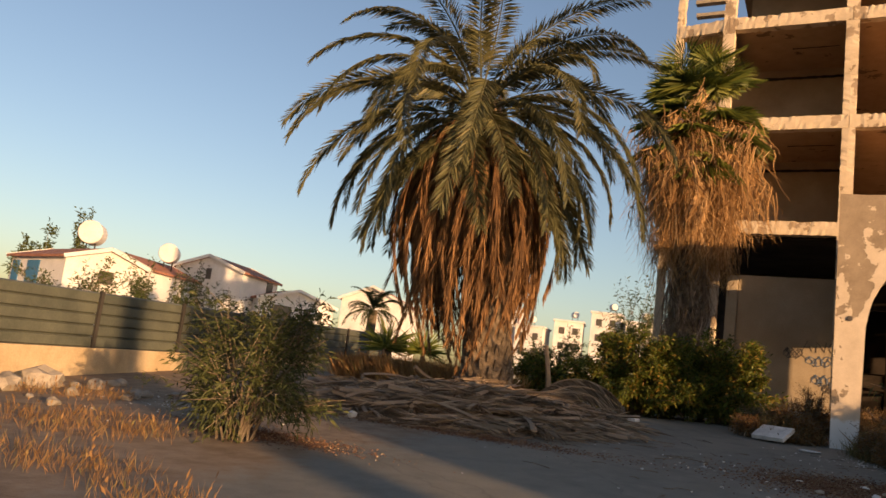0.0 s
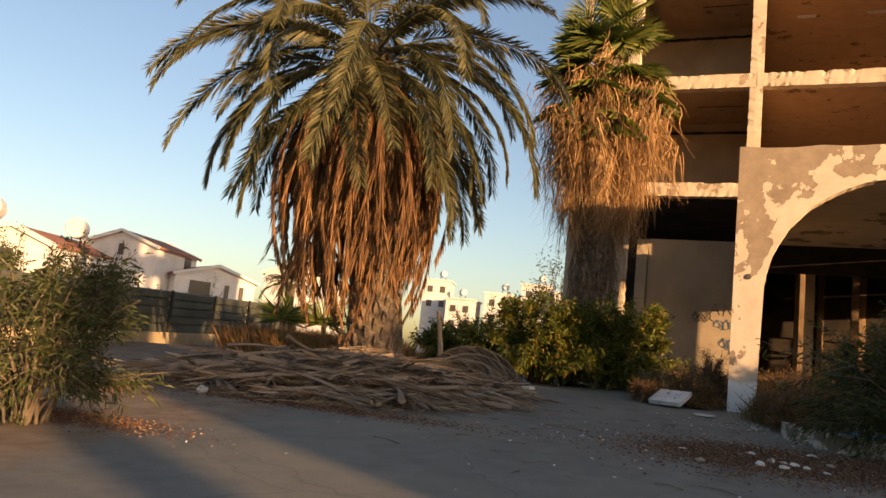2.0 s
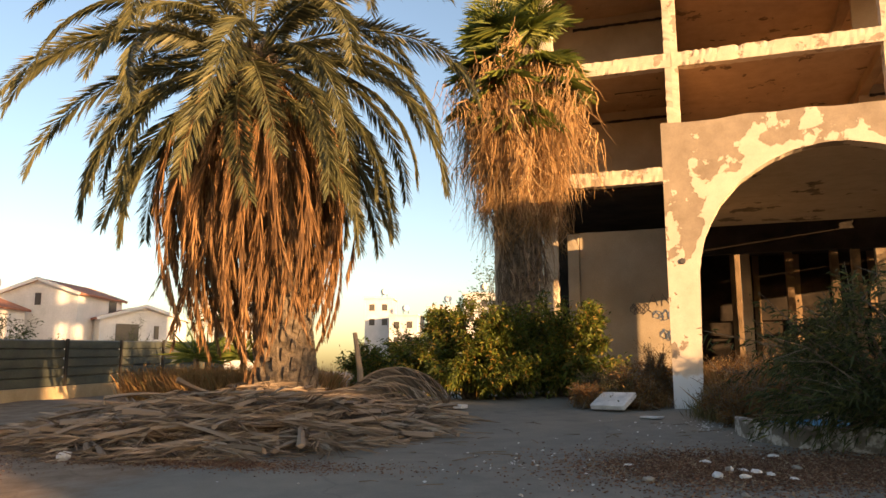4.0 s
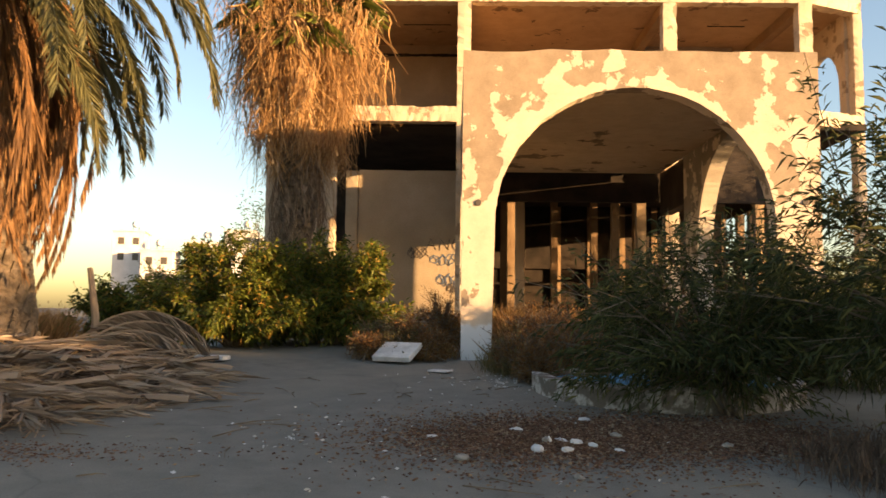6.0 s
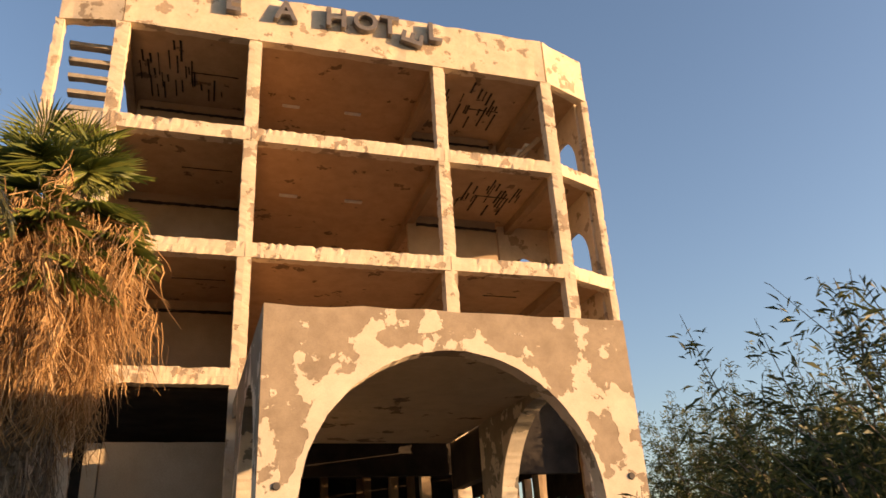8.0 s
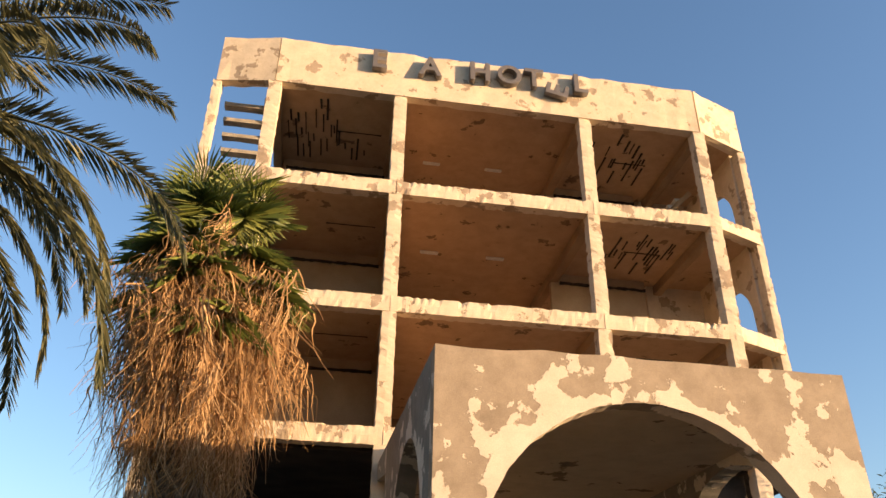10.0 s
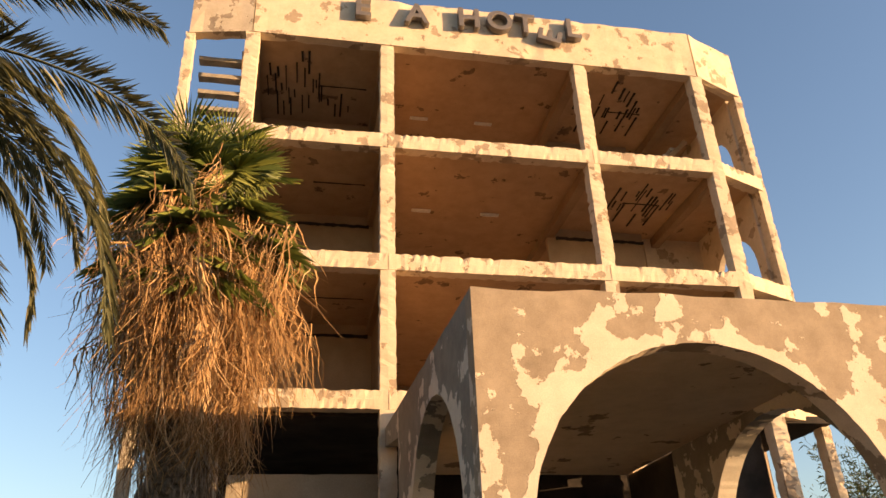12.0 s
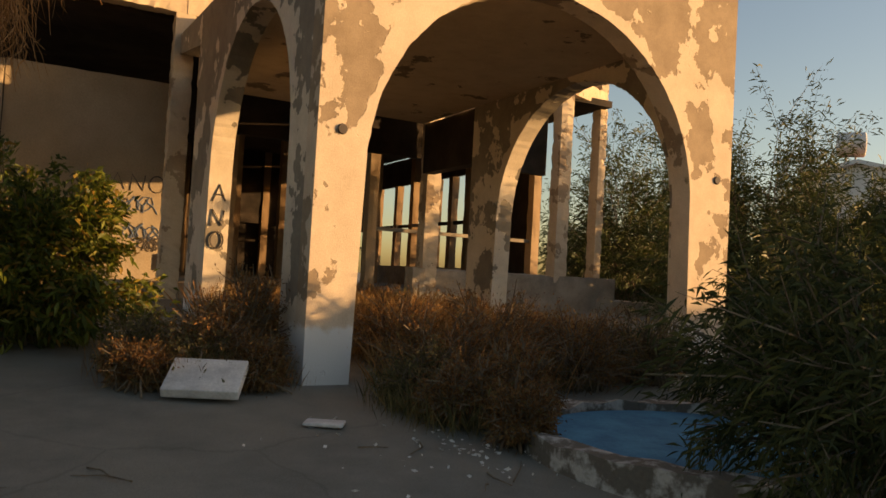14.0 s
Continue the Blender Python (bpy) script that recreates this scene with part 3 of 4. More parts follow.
# ---- roof sign ----
def letter(char, x, z, size, tilt=0.0):
    cu = bpy.data.curves.new("letter", "FONT")
    cu.body, cu.size, cu.extrude, cu.bevel_depth = char, size, 0.10, 0.006
    cu.align_x, cu.align_y, cu.offset = "CENTER", "CENTER", 0.02
    tmp = bpy.data.objects.new("letter", cu)
    me = bpy.data.meshes.new_from_object(tmp)
    me.materials.append(M_SIGN)
    bpy.data.objects.remove(tmp)
    ob = new("sign_letter", me)
    ob.matrix_world = Matrix.Translation((x, FY - 0.36, z)) @ pose(0, 0, 0, 90, 0, 0) @ pose(0, 0, 0, 0, 0, tilt)
    tagged(ob, "fallen weathered metal letter %s on the parapet" % char if tilt else "weathered metal letter %s on the parapet" % char, "sign letter", "roof sign letters")


for ch, x, z, tilt in (("E", -0.67, 18.1, 0), ("A", 0.93, 18.05, 0), ("H", 2.52, 18.1, 0), ("O", 3.47, 18.12, 0), ("T", 4.28, 18.12, 0), ("E", 5.06, 17.75, 78), ("L", 5.80, 18.13, 0)):
    letter(ch, x, z, 1.0, tilt)


# ---- palms ----
def frond_mesh(name, mat, length, start, droop, pairs, leaf, spread, seed, hang=0.35, power=1.4, most=-88, rib_size=0.03):
    """A feather leaf: an arched midrib with two rows of narrow leaflets. start: degrees above level at the base."""
    r = np.random.default_rng(seed)
    n = 26
    p, path, ang = np.zeros(3), [], []
    side = r.normal(0, 0.15)
    for i in range(n + 1):
        q = i / n
        a = radians(start) - radians(droop) * q ** power
        a = max(a, radians(most))
        path.append(tuple(p))
        ang.append(a)
        p = p + np.array([math.cos(a), side * 0.12 * q, math.sin(a)]) * length / n
    rib = tube(path, list(np.linspace(rib_size, 0.005, n + 1)), 4)
    pts, dirs, lens = [], [], []
    for k in range(pairs):
        q = 0.14 + 0.85 * k / pairs
        i = min(n - 1, int(q * n))
        f = q * n - i
        c = np.array(path[i]) * (1 - f) + np.array(path[i + 1]) * f
        a = ang[i]
        t = np.array([math.cos(a), 0, math.sin(a)])
        up = np.array([-math.sin(a), 0, math.cos(a)])
        for s in (-1, 1):
            d = t * math.cos(spread) + np.array([0, s, 0]) * math.sin(spread) + up * 0.22 + np.array([0, 0, -hang]) + r.normal(0, 0.1, 3)
            pts.append(c)
            dirs.append(d)
            lens.append(leaf * (0.45 + 0.75 * math.sin(math.pi * min(1, q * 0.85 + 0.12))) * r.uniform(0.8, 1.15))
    pts, dirs, lens = np.array(pts), np.array(dirs), np.array(lens)
    dirs /= np.linalg.norm(dirs, axis=1)[:, None]
    sv = np.cross(dirs, np.tile([0.2, 0.1, 1.0], (len(pts), 1)) + r.normal(0, 0.3, (len(pts), 3)))
    sv /= np.linalg.norm(sv, axis=1)[:, None]
    w = 0.019
    tip = pts + dirs * lens[:, None]
    tip[:, 2] -= hang * 0.35 * lens
    midp = pts + dirs * lens[:, None] * 0.4
    v = np.stack([pts, midp + sv * w, tip, midp - sv * w], 1).reshape(-1, 3)
    i = np.arange(len(pts)) * 4
    fc = np.concatenate([np.stack([i, i + 1, i + 2], 1), np.stack([i, i + 2, i + 3], 1)])
    return mesh_of(name, *merge([rib, (v, fc)]), mat)


def place_leaf(name, me, parent, at, az, tilt=0.0, scale=1.0, roll=0.0):
    ob = new(name, me)
    ob.parent = parent
    ob.matrix_basis = Matrix.Translation(at) @ pose(0, 0, 0, 0, 0, az) @ pose(0, 0, 0, roll, tilt, 0) @ Matrix.Scale(scale, 4)
    return ob


def palm_trunk(height, r0, r1, flare, seed):
    """A tapered stem with staggered old leaf bases."""
    r = random.Random(seed)
    lists = [tube([(0, 0, height * i / 16) for i in range(17)], [r0 + flare * math.exp(-i * 0.9) + (r1 - r0) * i / 16 + r.gauss(0, 0.012) for i in range(17)], 18)]
    k = 0
    z = 0.15
    while z < height:
        for j in range(9):
            a = 2 * math.pi * (j + 0.5 * (k % 2)) / 9 + r.gauss(0, 0.06)
            rad = r0 + flare * math.exp(-16 * z / height * 0.9) + (r1 - r0) * z / height
            c = Vector((math.cos(a) * rad * 0.95, math.sin(a) * rad * 0.95, z))
            out = Vector((math.cos(a), math.sin(a), 0))
            lists.append(tube([tuple(c), tuple(c + out * 0.04 + Vector((0, 0, 0.1))), tuple(c + out * 0.07 + Vector((0, 0, 0.22)))], [0.085, 0.07, 0.03], 5))
        z += 0.17
        k += 1
    return mesh_of("trunk", *merge(lists), M_BARK)


def date_palm(at):
    """A leaning stem, arching green feathers and a skirt of dead ones that narrows towards the foot."""
    r = np.random.default_rng(11)
    root = thing("date_palm", "old date palm with green crown and thick skirt of dead fronds", "palm tree", at)
    lean = (-0.95, -0.1)
    me = palm_trunk(7.2, 0.50, 0.42, 0.16, 2)
    for v in me.vertices:
        k = (v.co.z / 7.2) ** 1.4
        v.co.x, v.co.y = v.co.x + lean[0] * k, v.co.y + lean[1] * k
    part("trunk", me, None, root, "rough brown trunk")
    specs = ((80, 88, 4.8), (62, 112, 5.2), (46, 120, 5.5), (30, 112, 5.6), (12, 98, 5.4), (-6, 82, 5.0), (-28, 58, 4.4))
    meshes = [frond_mesh("frond", M_FROND, L, a, d, 150, 0.52, radians(42), 40 + i, 0.34, 1.0) for i, (a, d, L) in enumerate(specs)]
    meshes += [frond_mesh("frond", M_FROND, L * 0.94, a + 5, d + 12, 150, 0.48, radians(46), 60 + i, 0.42, 1.0) for i, (a, d, L) in enumerate(specs)]
    counts = (6, 8, 9, 10, 11, 12, 12)
    for i, c in enumerate(counts):
        for k in range(c):
            az = 360 * k / c + r.normal(0, 9) + i * 23
            place_leaf("frond", meshes[i + 7 * (k % 2)], root, (lean[0] + 0.25 * math.cos(radians(az)), lean[1] + 0.25 * math.sin(radians(az)), 7.3 - 0.14 * i), az, r.normal(0, 4), r.uniform(0.85, 1.04), r.normal(0, 14))
    shapes = ((2, 116, 5.0), (-12, 104, 5.4), (-26, 90, 5.7), (-4, 106, 4.3), (-38, 78, 5.8), (-14, 98, 3.6))
    dead = [frond_mesh("dead_frond", M_DEAD, L, a, d, 60, 0.40, radians(13), 80 + i, 0.8, 0.48, -112, 0.02) for i, (a, d, L) in enumerate(shapes)]
    for k in range(290):
        lev = r.uniform(0, 1) ** 1.3
        az = r.uniform(0, 360)
        rad = 0.36 + 0.12 * r.uniform()
        z = 6.7 - 2.6 * lev
        q = (z / 7.2) ** 1.4
        place_leaf("dead_frond", dead[k % 6], root, (lean[0] * q + rad * math.cos(radians(az)), lean[1] * q + rad * math.sin(radians(az)), z), az, r.normal(0, 3), r.uniform(0.72, 1.0) * (1.0 - 0.3 * lev), r.normal(0, 7))
    return root


date_palm((-6.85, -1.45, -0.12))


def fan_mesh(name, mat, seed, radius=0.95, stalk=1.0, start=40, droop=0.55):
    """A fan leaf: a stalk and a pleated disc of pointed fingers with split, bent tips."""
    r = np.random.default_rng(seed)
    a0 = radians(start)
    hub = np.array([math.cos(a0), 0, math.sin(a0)]) * stalk
    parts = [tube([(0, 0, 0), tuple(hub * 0.5 + np.array([0, 0, 0.03])), tuple(hub)], [0.025, 0.02, 0.015], 4)]
    t, s = np.array([math.cos(a0 * 0.6), 0, math.sin(a0 * 0.6)]), np.array([0, 1.0, 0])
    v, f = [], []
    n = 44
    for k in range(n):
        a = radians(-140 + 280 * k / (n - 1))
        d = t * math.cos(a) + s * math.sin(a)
        R = radius * (0.72 + 0.28 * math.cos(a * 0.6)) * r.uniform(0.92, 1.05)
        side = t * -math.sin(a) + s * math.cos(a)
        fold = 0.02 * (1 if k % 2 else -1)
        m1 = hub + d * R * 0.6 + np.array([0, 0, fold - droop * 0.12 * R])
        w = R * 0.55 * radians(280 / n) * 0.34
        o = len(v)
        tip = hub + d * R * 1.1 + np.array([0, 0, -droop * 0.5 * R * r.uniform(0.6, 1.4)])
        v += [hub, m1 + side * w, tip, m1 - side * w]
        f += [(o, o + 1, o + 2), (o, o + 2, o + 3)]
    parts.append((v, f))
    return mesh_of(name, *merge(parts), mat)


def ribbon_mesh(name, mat, seed, length=2.0, out=0.7):
    """A withered fan leaf: a bent stalk and a bunch of limp hanging ribbons."""
    r = np.random.default_rng(seed)
    lists = [tube([(0, 0, 0), (out * 0.6, 0, 0.05), (out, 0, -0.35)], [0.02, 0.017, 0.012], 4)]
    for k in range(34):
        q = r.uniform(0.3, 1)
        p = np.array([out * q, 0, -0.3 * q * q]) + r.normal(0, 0.07, 3)
        d = np.array([r.normal(0.05, 0.13), r.normal(0, 0.16), -1.0])
        L = length * r.uniform(0.4, 1.0)
        w = r.uniform(0.005, 0.018)
        v, f = [], []
        th = r.uniform(0, math.pi)
        s = np.array([math.cos(th), math.sin(th), 0])
        for i in range(6):
            u = i / 5
            c = p + d * L * u + np.array([r.normal(0, 0.05), r.normal(0, 0.05), 0]) * u + (s * 0.12 + np.array([-s[1], s[0], 0]) * 0.12) * math.sin(th * 3 + 6 * u) * u
            ww = w * (1 - 0.8 * u)
            v += [c - s * ww, c + s * ww]
            if i:
                f.append((2 * i - 2, 2 * i - 1, 2 * i + 1, 2 * i))
        lists.append((v, f))
    return mesh_of(name, *merge(lists), mat)


def fan_palm(at):
    r = np.random.default_rng(21)
    root = thing("fan_palm", "tall fan palm with a shaggy straw-coloured skirt of dead leaves", "palm tree", at)
    part("trunk", palm_trunk(9.4, 0.46, 0.34, 0.1, 6), None, root, "rough brown trunk")
    green = [fan_mesh("fan_leaf", M_FAN, 200 + i, 0.92, 1.1, a, dr) for i, (a, dr) in enumerate(((75, 0.3), (50, 0.45), (28, 0.6), (5, 0.8), (-20, 0.9), (-48, 0.9)))]
    for i, c in enumerate((6, 10, 12, 12, 10, 8)):
        for k in range(c):
            az = 360 * k / c + r.normal(0, 9) + 31 * i
            place_leaf("fan_leaf", green[i], root, (0, 0, 9.7 - 0.28 * i), az, r.normal(0, 7), r.uniform(0.85, 1.1), r.normal(0, 16))
    dead = [ribbon_mesh("dead_leaf", M_DEADFAN, 230 + i, L, o) for i, (L, o) in enumerate(((1.7, 1.3), (2.1, 1.1), (1.4, 1.5), (2.3, 0.9), (1.2, 0.8), (0.9, 1.6)))]
    for k in range(260):
        z = 9.0 - 4.0 * r.uniform(0, 1) ** 1.1
        az = r.uniform(0, 360)
        wide = 0.75 + 0.45 * max(0.0, min(1.0, (z - 5.0) / 2.5))
        place_leaf("dead_leaf", dead[k % 6], root, (0.2 * math.cos(radians(az)), 0.2 * math.sin(radians(az)), z), az, r.normal(6, 14), wide * r.uniform(0.8, 1.15), r.normal(0, 14))
    thatch = [ribbon_mesh("thatch", M_PILE, 250 + i, L, 0.34) for i, L in enumerate((1.6, 2.0, 1.3))]
    for k in range(40):
        az = r.uniform(0, 360)
        place_leaf("thatch", thatch[k % 3], root, (0.22 * math.cos(radians(az)), 0.22 * math.sin(radians(az)), r.uniform(3.0, 5.6)), az, r.normal(4, 6), r.uniform(0.8, 1.1), r.normal(0, 8))
    return root


fan_palm((-3.9, 5.6, 0.0))

# ---- shrubs and grass ----
bush("oleander_bush", "large green oleander with lit yellow-green top", (-4.4, 2.5), (2.2, 1.9, 2.05), M_OLEAND, 46000, 0.13, 0.045, 31, 110, 0.05, base=0.05, clump=0.17)
bush("oleander_bush", "green oleander bush beside the portico", (-2.4, 2.8), (1.4, 1.4, 1.95), M_OLEAND, 24000, 0.13, 0.045, 32, 70, 0.05, base=0.05, clump=0.18)
bush("oleander_bush", "low green oleander at the far corner", (-8.0, 5.6), (1.5, 1.4, 1.3), M_OLEAND, 10000, 0.15, 0.045, 33, 40, 0.05, base=0.05, clump=0.2)
bush("willowy_shrub", "grey-green willowy shrub on the dusty verge", (-6.2, -10.1), (1.35, 0.9, 1.6), M_ACACIA, 7500, 0.11, 0.02, 34, 34, 0.35, base=0.12)
bush("willowy_shrub", "dark willowy shrub growing over the pool rim", (2.7, -4.4), (1.9, 1.2, 1.85), M_ACACIA, 14000, 0.13, 0.02, 35, 60, 0.35, lean=(-0.15, 0.05), base=0.12)
bush("willowy_shrub", "dark willowy shrub behind the pool", (4.9, -2.2), (1.5, 1.2, 1.7), M_ACACIA, 16000, 0.14, 0.02, 45, 50, 0.4, base=0.08)
bush("willowy_shrub", "large dark willowy shrub with feathery tips", (4.4, -6.2), (2.1, 1.5, 3.1), M_ACACIA, 17000, 0.15, 0.022, 36, 42, 0.4, base=0.33, clump=0.32)
bush("willowy_tree", "tall airy willowy tree with drooping tips", (6.9, -6.3), (1.4, 1.2, 5.0), M_ACACIA, 13000, 0.15, 0.023, 37, 34, 0.5, category="tree", base=0.55, clump=0.14)
bush("feathery_tree", "broad feathery tree beyond the hotel corner", (14.5, 6.5), (3.4, 3.0, 5.2), M_FARLEAF, 30000, 0.2, 0.035, 38, 80, 0.3, category="tree", base=0.05)
bush("feathery_tree", "broad feathery tree behind the ruined hall", (17.0, 14.0), (4.3, 4.0, 6.2), M_FARLEAF, 26000, 0.24, 0.045, 39, 80, 0.3, category="tree", base=0.05)
bush("feathery_tree", "dark feathery tree at the boundary", (11.0, 1.5), (2.4, 2.2, 3.3), M_FARLEAF, 26000, 0.2, 0.035, 40, 70, 0.3, category="tree", base=0.05)
for k, (x, y) in enumerate(((1.5, 31.5), (6.0, 32.5), (10.5, 33.0), (20.5, 19.0))):
    bush("feathery_tree", "dark green tree behind the hall", (x, y), (2.9, 2.4, 4.2), M_FARLEAF, 16000, 0.24, 0.06, 140 + k, 60, 0.2, category="tree", base=0.05)

# rusty, twiggy weeds round the portico feet and the pool
for k, (x, y, rx, h, mat) in enumerate((
        (1.15, -0.75, 0.75, 0.85, M_RUST), (0.85, -1.7, 0.5, 0.55, M_RUST), (2.0, -0.45, 0.9, 0.9, M_RUST), (3.1, -0.5, 0.9, 0.85, M_RUST), (4.3, -0.3, 0.9, 0.9, M_WEED),
        (1.5, 0.9, 0.8, 0.85, M_RUST), (3.0, 1.2, 1.1, 0.9, M_RUST), (-0.75, 0.35, 0.65, 0.75, M_RUST), (-1.35, 0.75, 0.55, 0.6, M_WEED), (-0.35, 0.7, 0.4, 0.95, M_RUST),
        (1.55, -1.5, 0.55, 0.6, M_RUST), (1.0, -2.35, 0.4, 0.45, M_RUST), (0.75, -1.0, 0.35, 0.5, M_WEED), (-1.5, 0.05, 0.4, 0.42, M_RUST), (-0.45, -0.1, 0.3, 0.45, M_RUST), (-0.95, 0.2, 0.4, 0.5, M_WEED))):
    bush("dry_weed", "rust-brown twiggy dry weed with seed heads" if mat is M_RUST else "olive-brown twiggy weed gone to seed", (x, y), (rx, rx * 0.85, h), mat, 5200, 0.05, 0.014, 500 + k, 70, 0.0, clump=0.22, category="weed", base=0.1)

grass("dry_grass", "rust-coloured dry grass under the portico", [(3.0, 2.2, 2.4, 1.8), (2.4, 4.8, 2.4, 2.8), (4.6, 0.6, 1.2, 0.8), (1.5, -0.5, 0.9, 0.6)], 26000, 0.62, M_GRASS, 51, 0.007)
grass("green_weeds", "olive weeds among the dry grass by the pillar", [(0.95, -1.3, 0.5, 0.7), (2.4, 0.2, 1.2, 0.8), (-0.9, 0.2, 0.6, 0.35)], 9000, 0.34, M_WEED, 56, 0.009)
grass("dry_grass", "brown dry grass round the white panel", [(-1.1, 0.45, 0.6, 0.45), (-0.5, 0.1, 0.3, 0.25)], 4000, 0.36, M_GRASS, 54, 0.007)
grass("dry_grass", "sunlit dry grass behind the palm", [(-9.0, 1.0, 1.8, 1.6), (-11.0, 2.6, 2.2, 2.2)], 26000, 0.75, M_GRASS, 52, 0.01)
grass("dry_grass", "straw-coloured weeds on the verge", [(-7.8, -11.0, 1.3, 0.8), (-6.0, -12.7, 1.0, 0.5), (-4.2, -13.2, 0.7, 0.35), (-10.3, -9.2, 0.9, 0.7)], 2600, 0.18, M_GRASS, 53, 0.006)
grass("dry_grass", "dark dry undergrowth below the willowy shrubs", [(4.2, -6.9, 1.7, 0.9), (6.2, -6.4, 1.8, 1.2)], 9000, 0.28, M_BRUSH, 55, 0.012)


# ---- fallen fronds, litter ----
def rachis_mesh(seed, length):
    """A dry fallen leaf: a flat tapering rib, broad at its cut foot, with a few leaflets folded along it."""
    r = np.random.default_rng(seed)
    n, v, f = 10, [], []
    bend, lift = r.normal(0, 0.22), r.uniform(0.03, 0.16)
    mid = []
    for i in range(n + 1):
        q = i / n
        c = np.array([length * (q - 0.5), bend * (q - 0.5) ** 2 * length, lift * (1 - (2 * q - 1) ** 2)])
        w, h = 0.045 * (1 - q) ** 1.7 + 0.010, 0.022 * (1 - q) + 0.008
        mid.append(c)
        v += [c + np.array(o) for o in ((0, -w, 0), (0, 0, h), (0, w, 0), (0, 0, -h))]
        if i:
            o = 4 * i - 4
            f += [(o + k, o + (k + 1) % 4, o + 4 + (k + 1) % 4, o + 4 + k) for k in range(4)]
    f += [(3, 2, 1, 0), (4 * n, 4 * n + 1, 4 * n + 2, 4 * n + 3)]
    m = 34
    at = np.array([mid[int(k)] for k in r.uniform(2, n, m)])
    d = np.column_stack([np.ones(m), r.normal(0, 0.32, m), r.normal(0.02, 0.08, m)])
    return mesh_of("fallen_leaf", *merge([(v, f), leaves(at, d, 0.42, 0.022, r, 0.1)]), M_PILE)


def frond_pile():
    r = np.random.default_rng(61)
    root = thing("frond_heap", "heap of fallen grey-brown palm fronds under the palm", "dead fronds", (-6.3, -3.9, ground_z(-6.3, -3.9)))
    kinds = [rachis_mesh(600 + i, L) for i, L in enumerate((1.2, 1.5, 1.8, 2.1, 2.4, 2.7, 1.6, 2.0))]
    for k in range(280):
        a, q = r.uniform(0, 2 * np.pi), math.sqrt(r.uniform())
        x, y = -6.3 + 2.9 * q * math.cos(a), -3.8 + 2.7 * q * math.sin(a)
        ob = new("fallen_leaf", kinds[k % 8])
        ob.parent = root
        h = 0.05 + 0.5 * (1 - q * q) * r.uniform(0.2, 1)
        slope = r.normal(0, 5)
        ob.matrix_world = pose(x, y, ground_z(x, y) + h, r.normal(0, 25), slope, math.degrees(r.normal(0.1, 0.95)) + (180 if r.uniform() < 0.4 else 0))
    n = 4200
    a, q = r.uniform(0, 2 * np.pi, n), np.sqrt(r.uniform(0, 1, n))
    p = np.column_stack([-6.3 + 3.2 * q * np.cos(a), -3.9 + 2.9 * q * np.sin(a), np.zeros(n)])
    p[:, 2] = [ground_z(x, y) + 0.02 for x, y, _ in p] + 0.4 * (1 - q) * r.uniform(0, 1, n)
    d = np.column_stack([r.normal(0, 1, n), r.normal(0, 0.7, n), r.normal(0, 0.12, n)])
    tagged(part("loose_leaflets", mesh_of("loose_leaflets", *leaves(p, d, 0.5, 0.025, r, 0.05), M_PILE)), "loose dry leaflets between the fallen fronds", "dead leaves", kind="stuff")


frond_pile()


def litter(name, label, spots, n, size, mat, seed):
    r = np.random.default_rng(seed)
    pts = []
    for x, y, rx, ry in spots:
        a, q = r.uniform(0, 2 * np.pi, n), np.abs(r.normal(0, 0.48, n))
        pts.append(np.column_stack([x + rx * q * np.cos(a), y + ry * q * np.sin(a)]))
    p = np.concatenate(pts)
    z = np.array([ground_z(x, y) + 0.012 for x, y in p])
    d = np.column_stack([r.normal(0, 1, (len(p), 2)), r.normal(0, 0.12, len(p))])
    v, f = leaves(np.column_stack([p, z]), d, size, size * 0.45, r, 0.0)
    tagged(part(name, mesh_of(name, v, f, mat)), label, "litter", kind="stuff")


def fallen_frond(at, az, start, seed):
    me = frond_mesh("fallen_frond", M_PILE, 2.4, start, 125, 60, 0.4, radians(22), seed, 0.6, 0.9, -75)
    ob = new("fallen_frond", me)
    ob.matrix_world = Matrix.Translation((at[0], at[1], ground_z(at[0], at[1]) + at[2])) @ pose(0, 0, 0, 0, 0, az)
    tagged(ob, "dry arched palm frond fallen beside the trunk", "dead frond", "arched fallen fronds")


for k, (x, y, az, st) in enumerate(((-5.6, -1.6, 5, 55), (-5.7, -1.3, 20, 62), (-5.8, -1.9, -15, 48), (-5.5, -1.5, 35, 40), (-5.9, -1.0, 12, 70), (-5.6, -2.2, -30, 44))):
    fallen_frond((x, y, 0.1), az, st, 400 + k)
stick = tagged(part("wooden_stake", mesh_of("wooden_stake", *tube([(0, 0, -0.1), (0.03, 0, 0.7), (-0.04, 0, 1.45)], [0.07, 0.06, 0.045], 8), M_PILE)), "pale weathered stake standing by the palm", "stake")
stick.matrix_world = pose(-5.6, -0.9, ground_z(-5.6, -0.9), 0, -4, 0)


def twigs():
    r = np.random.default_rng(91)
    lists = []
    for k in range(70):
        x, y = r.uniform(-4, 3), r.uniform(-9.5, -1.6)
        az, L = r.uniform(0, 6.28), r.uniform(0.1, 0.6)
        d = np.array([math.cos(az), math.sin(az), 0]) * L / 2
        z = ground_z(x, y) + 0.012
        lists.append(tube([(x - d[0], y - d[1], z), (x + r.normal(0, 0.03), y + r.normal(0, 0.03), z + 0.01), (x + d[0], y + d[1], z)], [0.007, 0.006, 0.003], 4))
    tagged(part("scattered_twigs", mesh_of("scattered_twigs", *merge(lists), M_TWIG)), "thin dry twigs scattered on the tarmac", "twigs", kind="stuff")


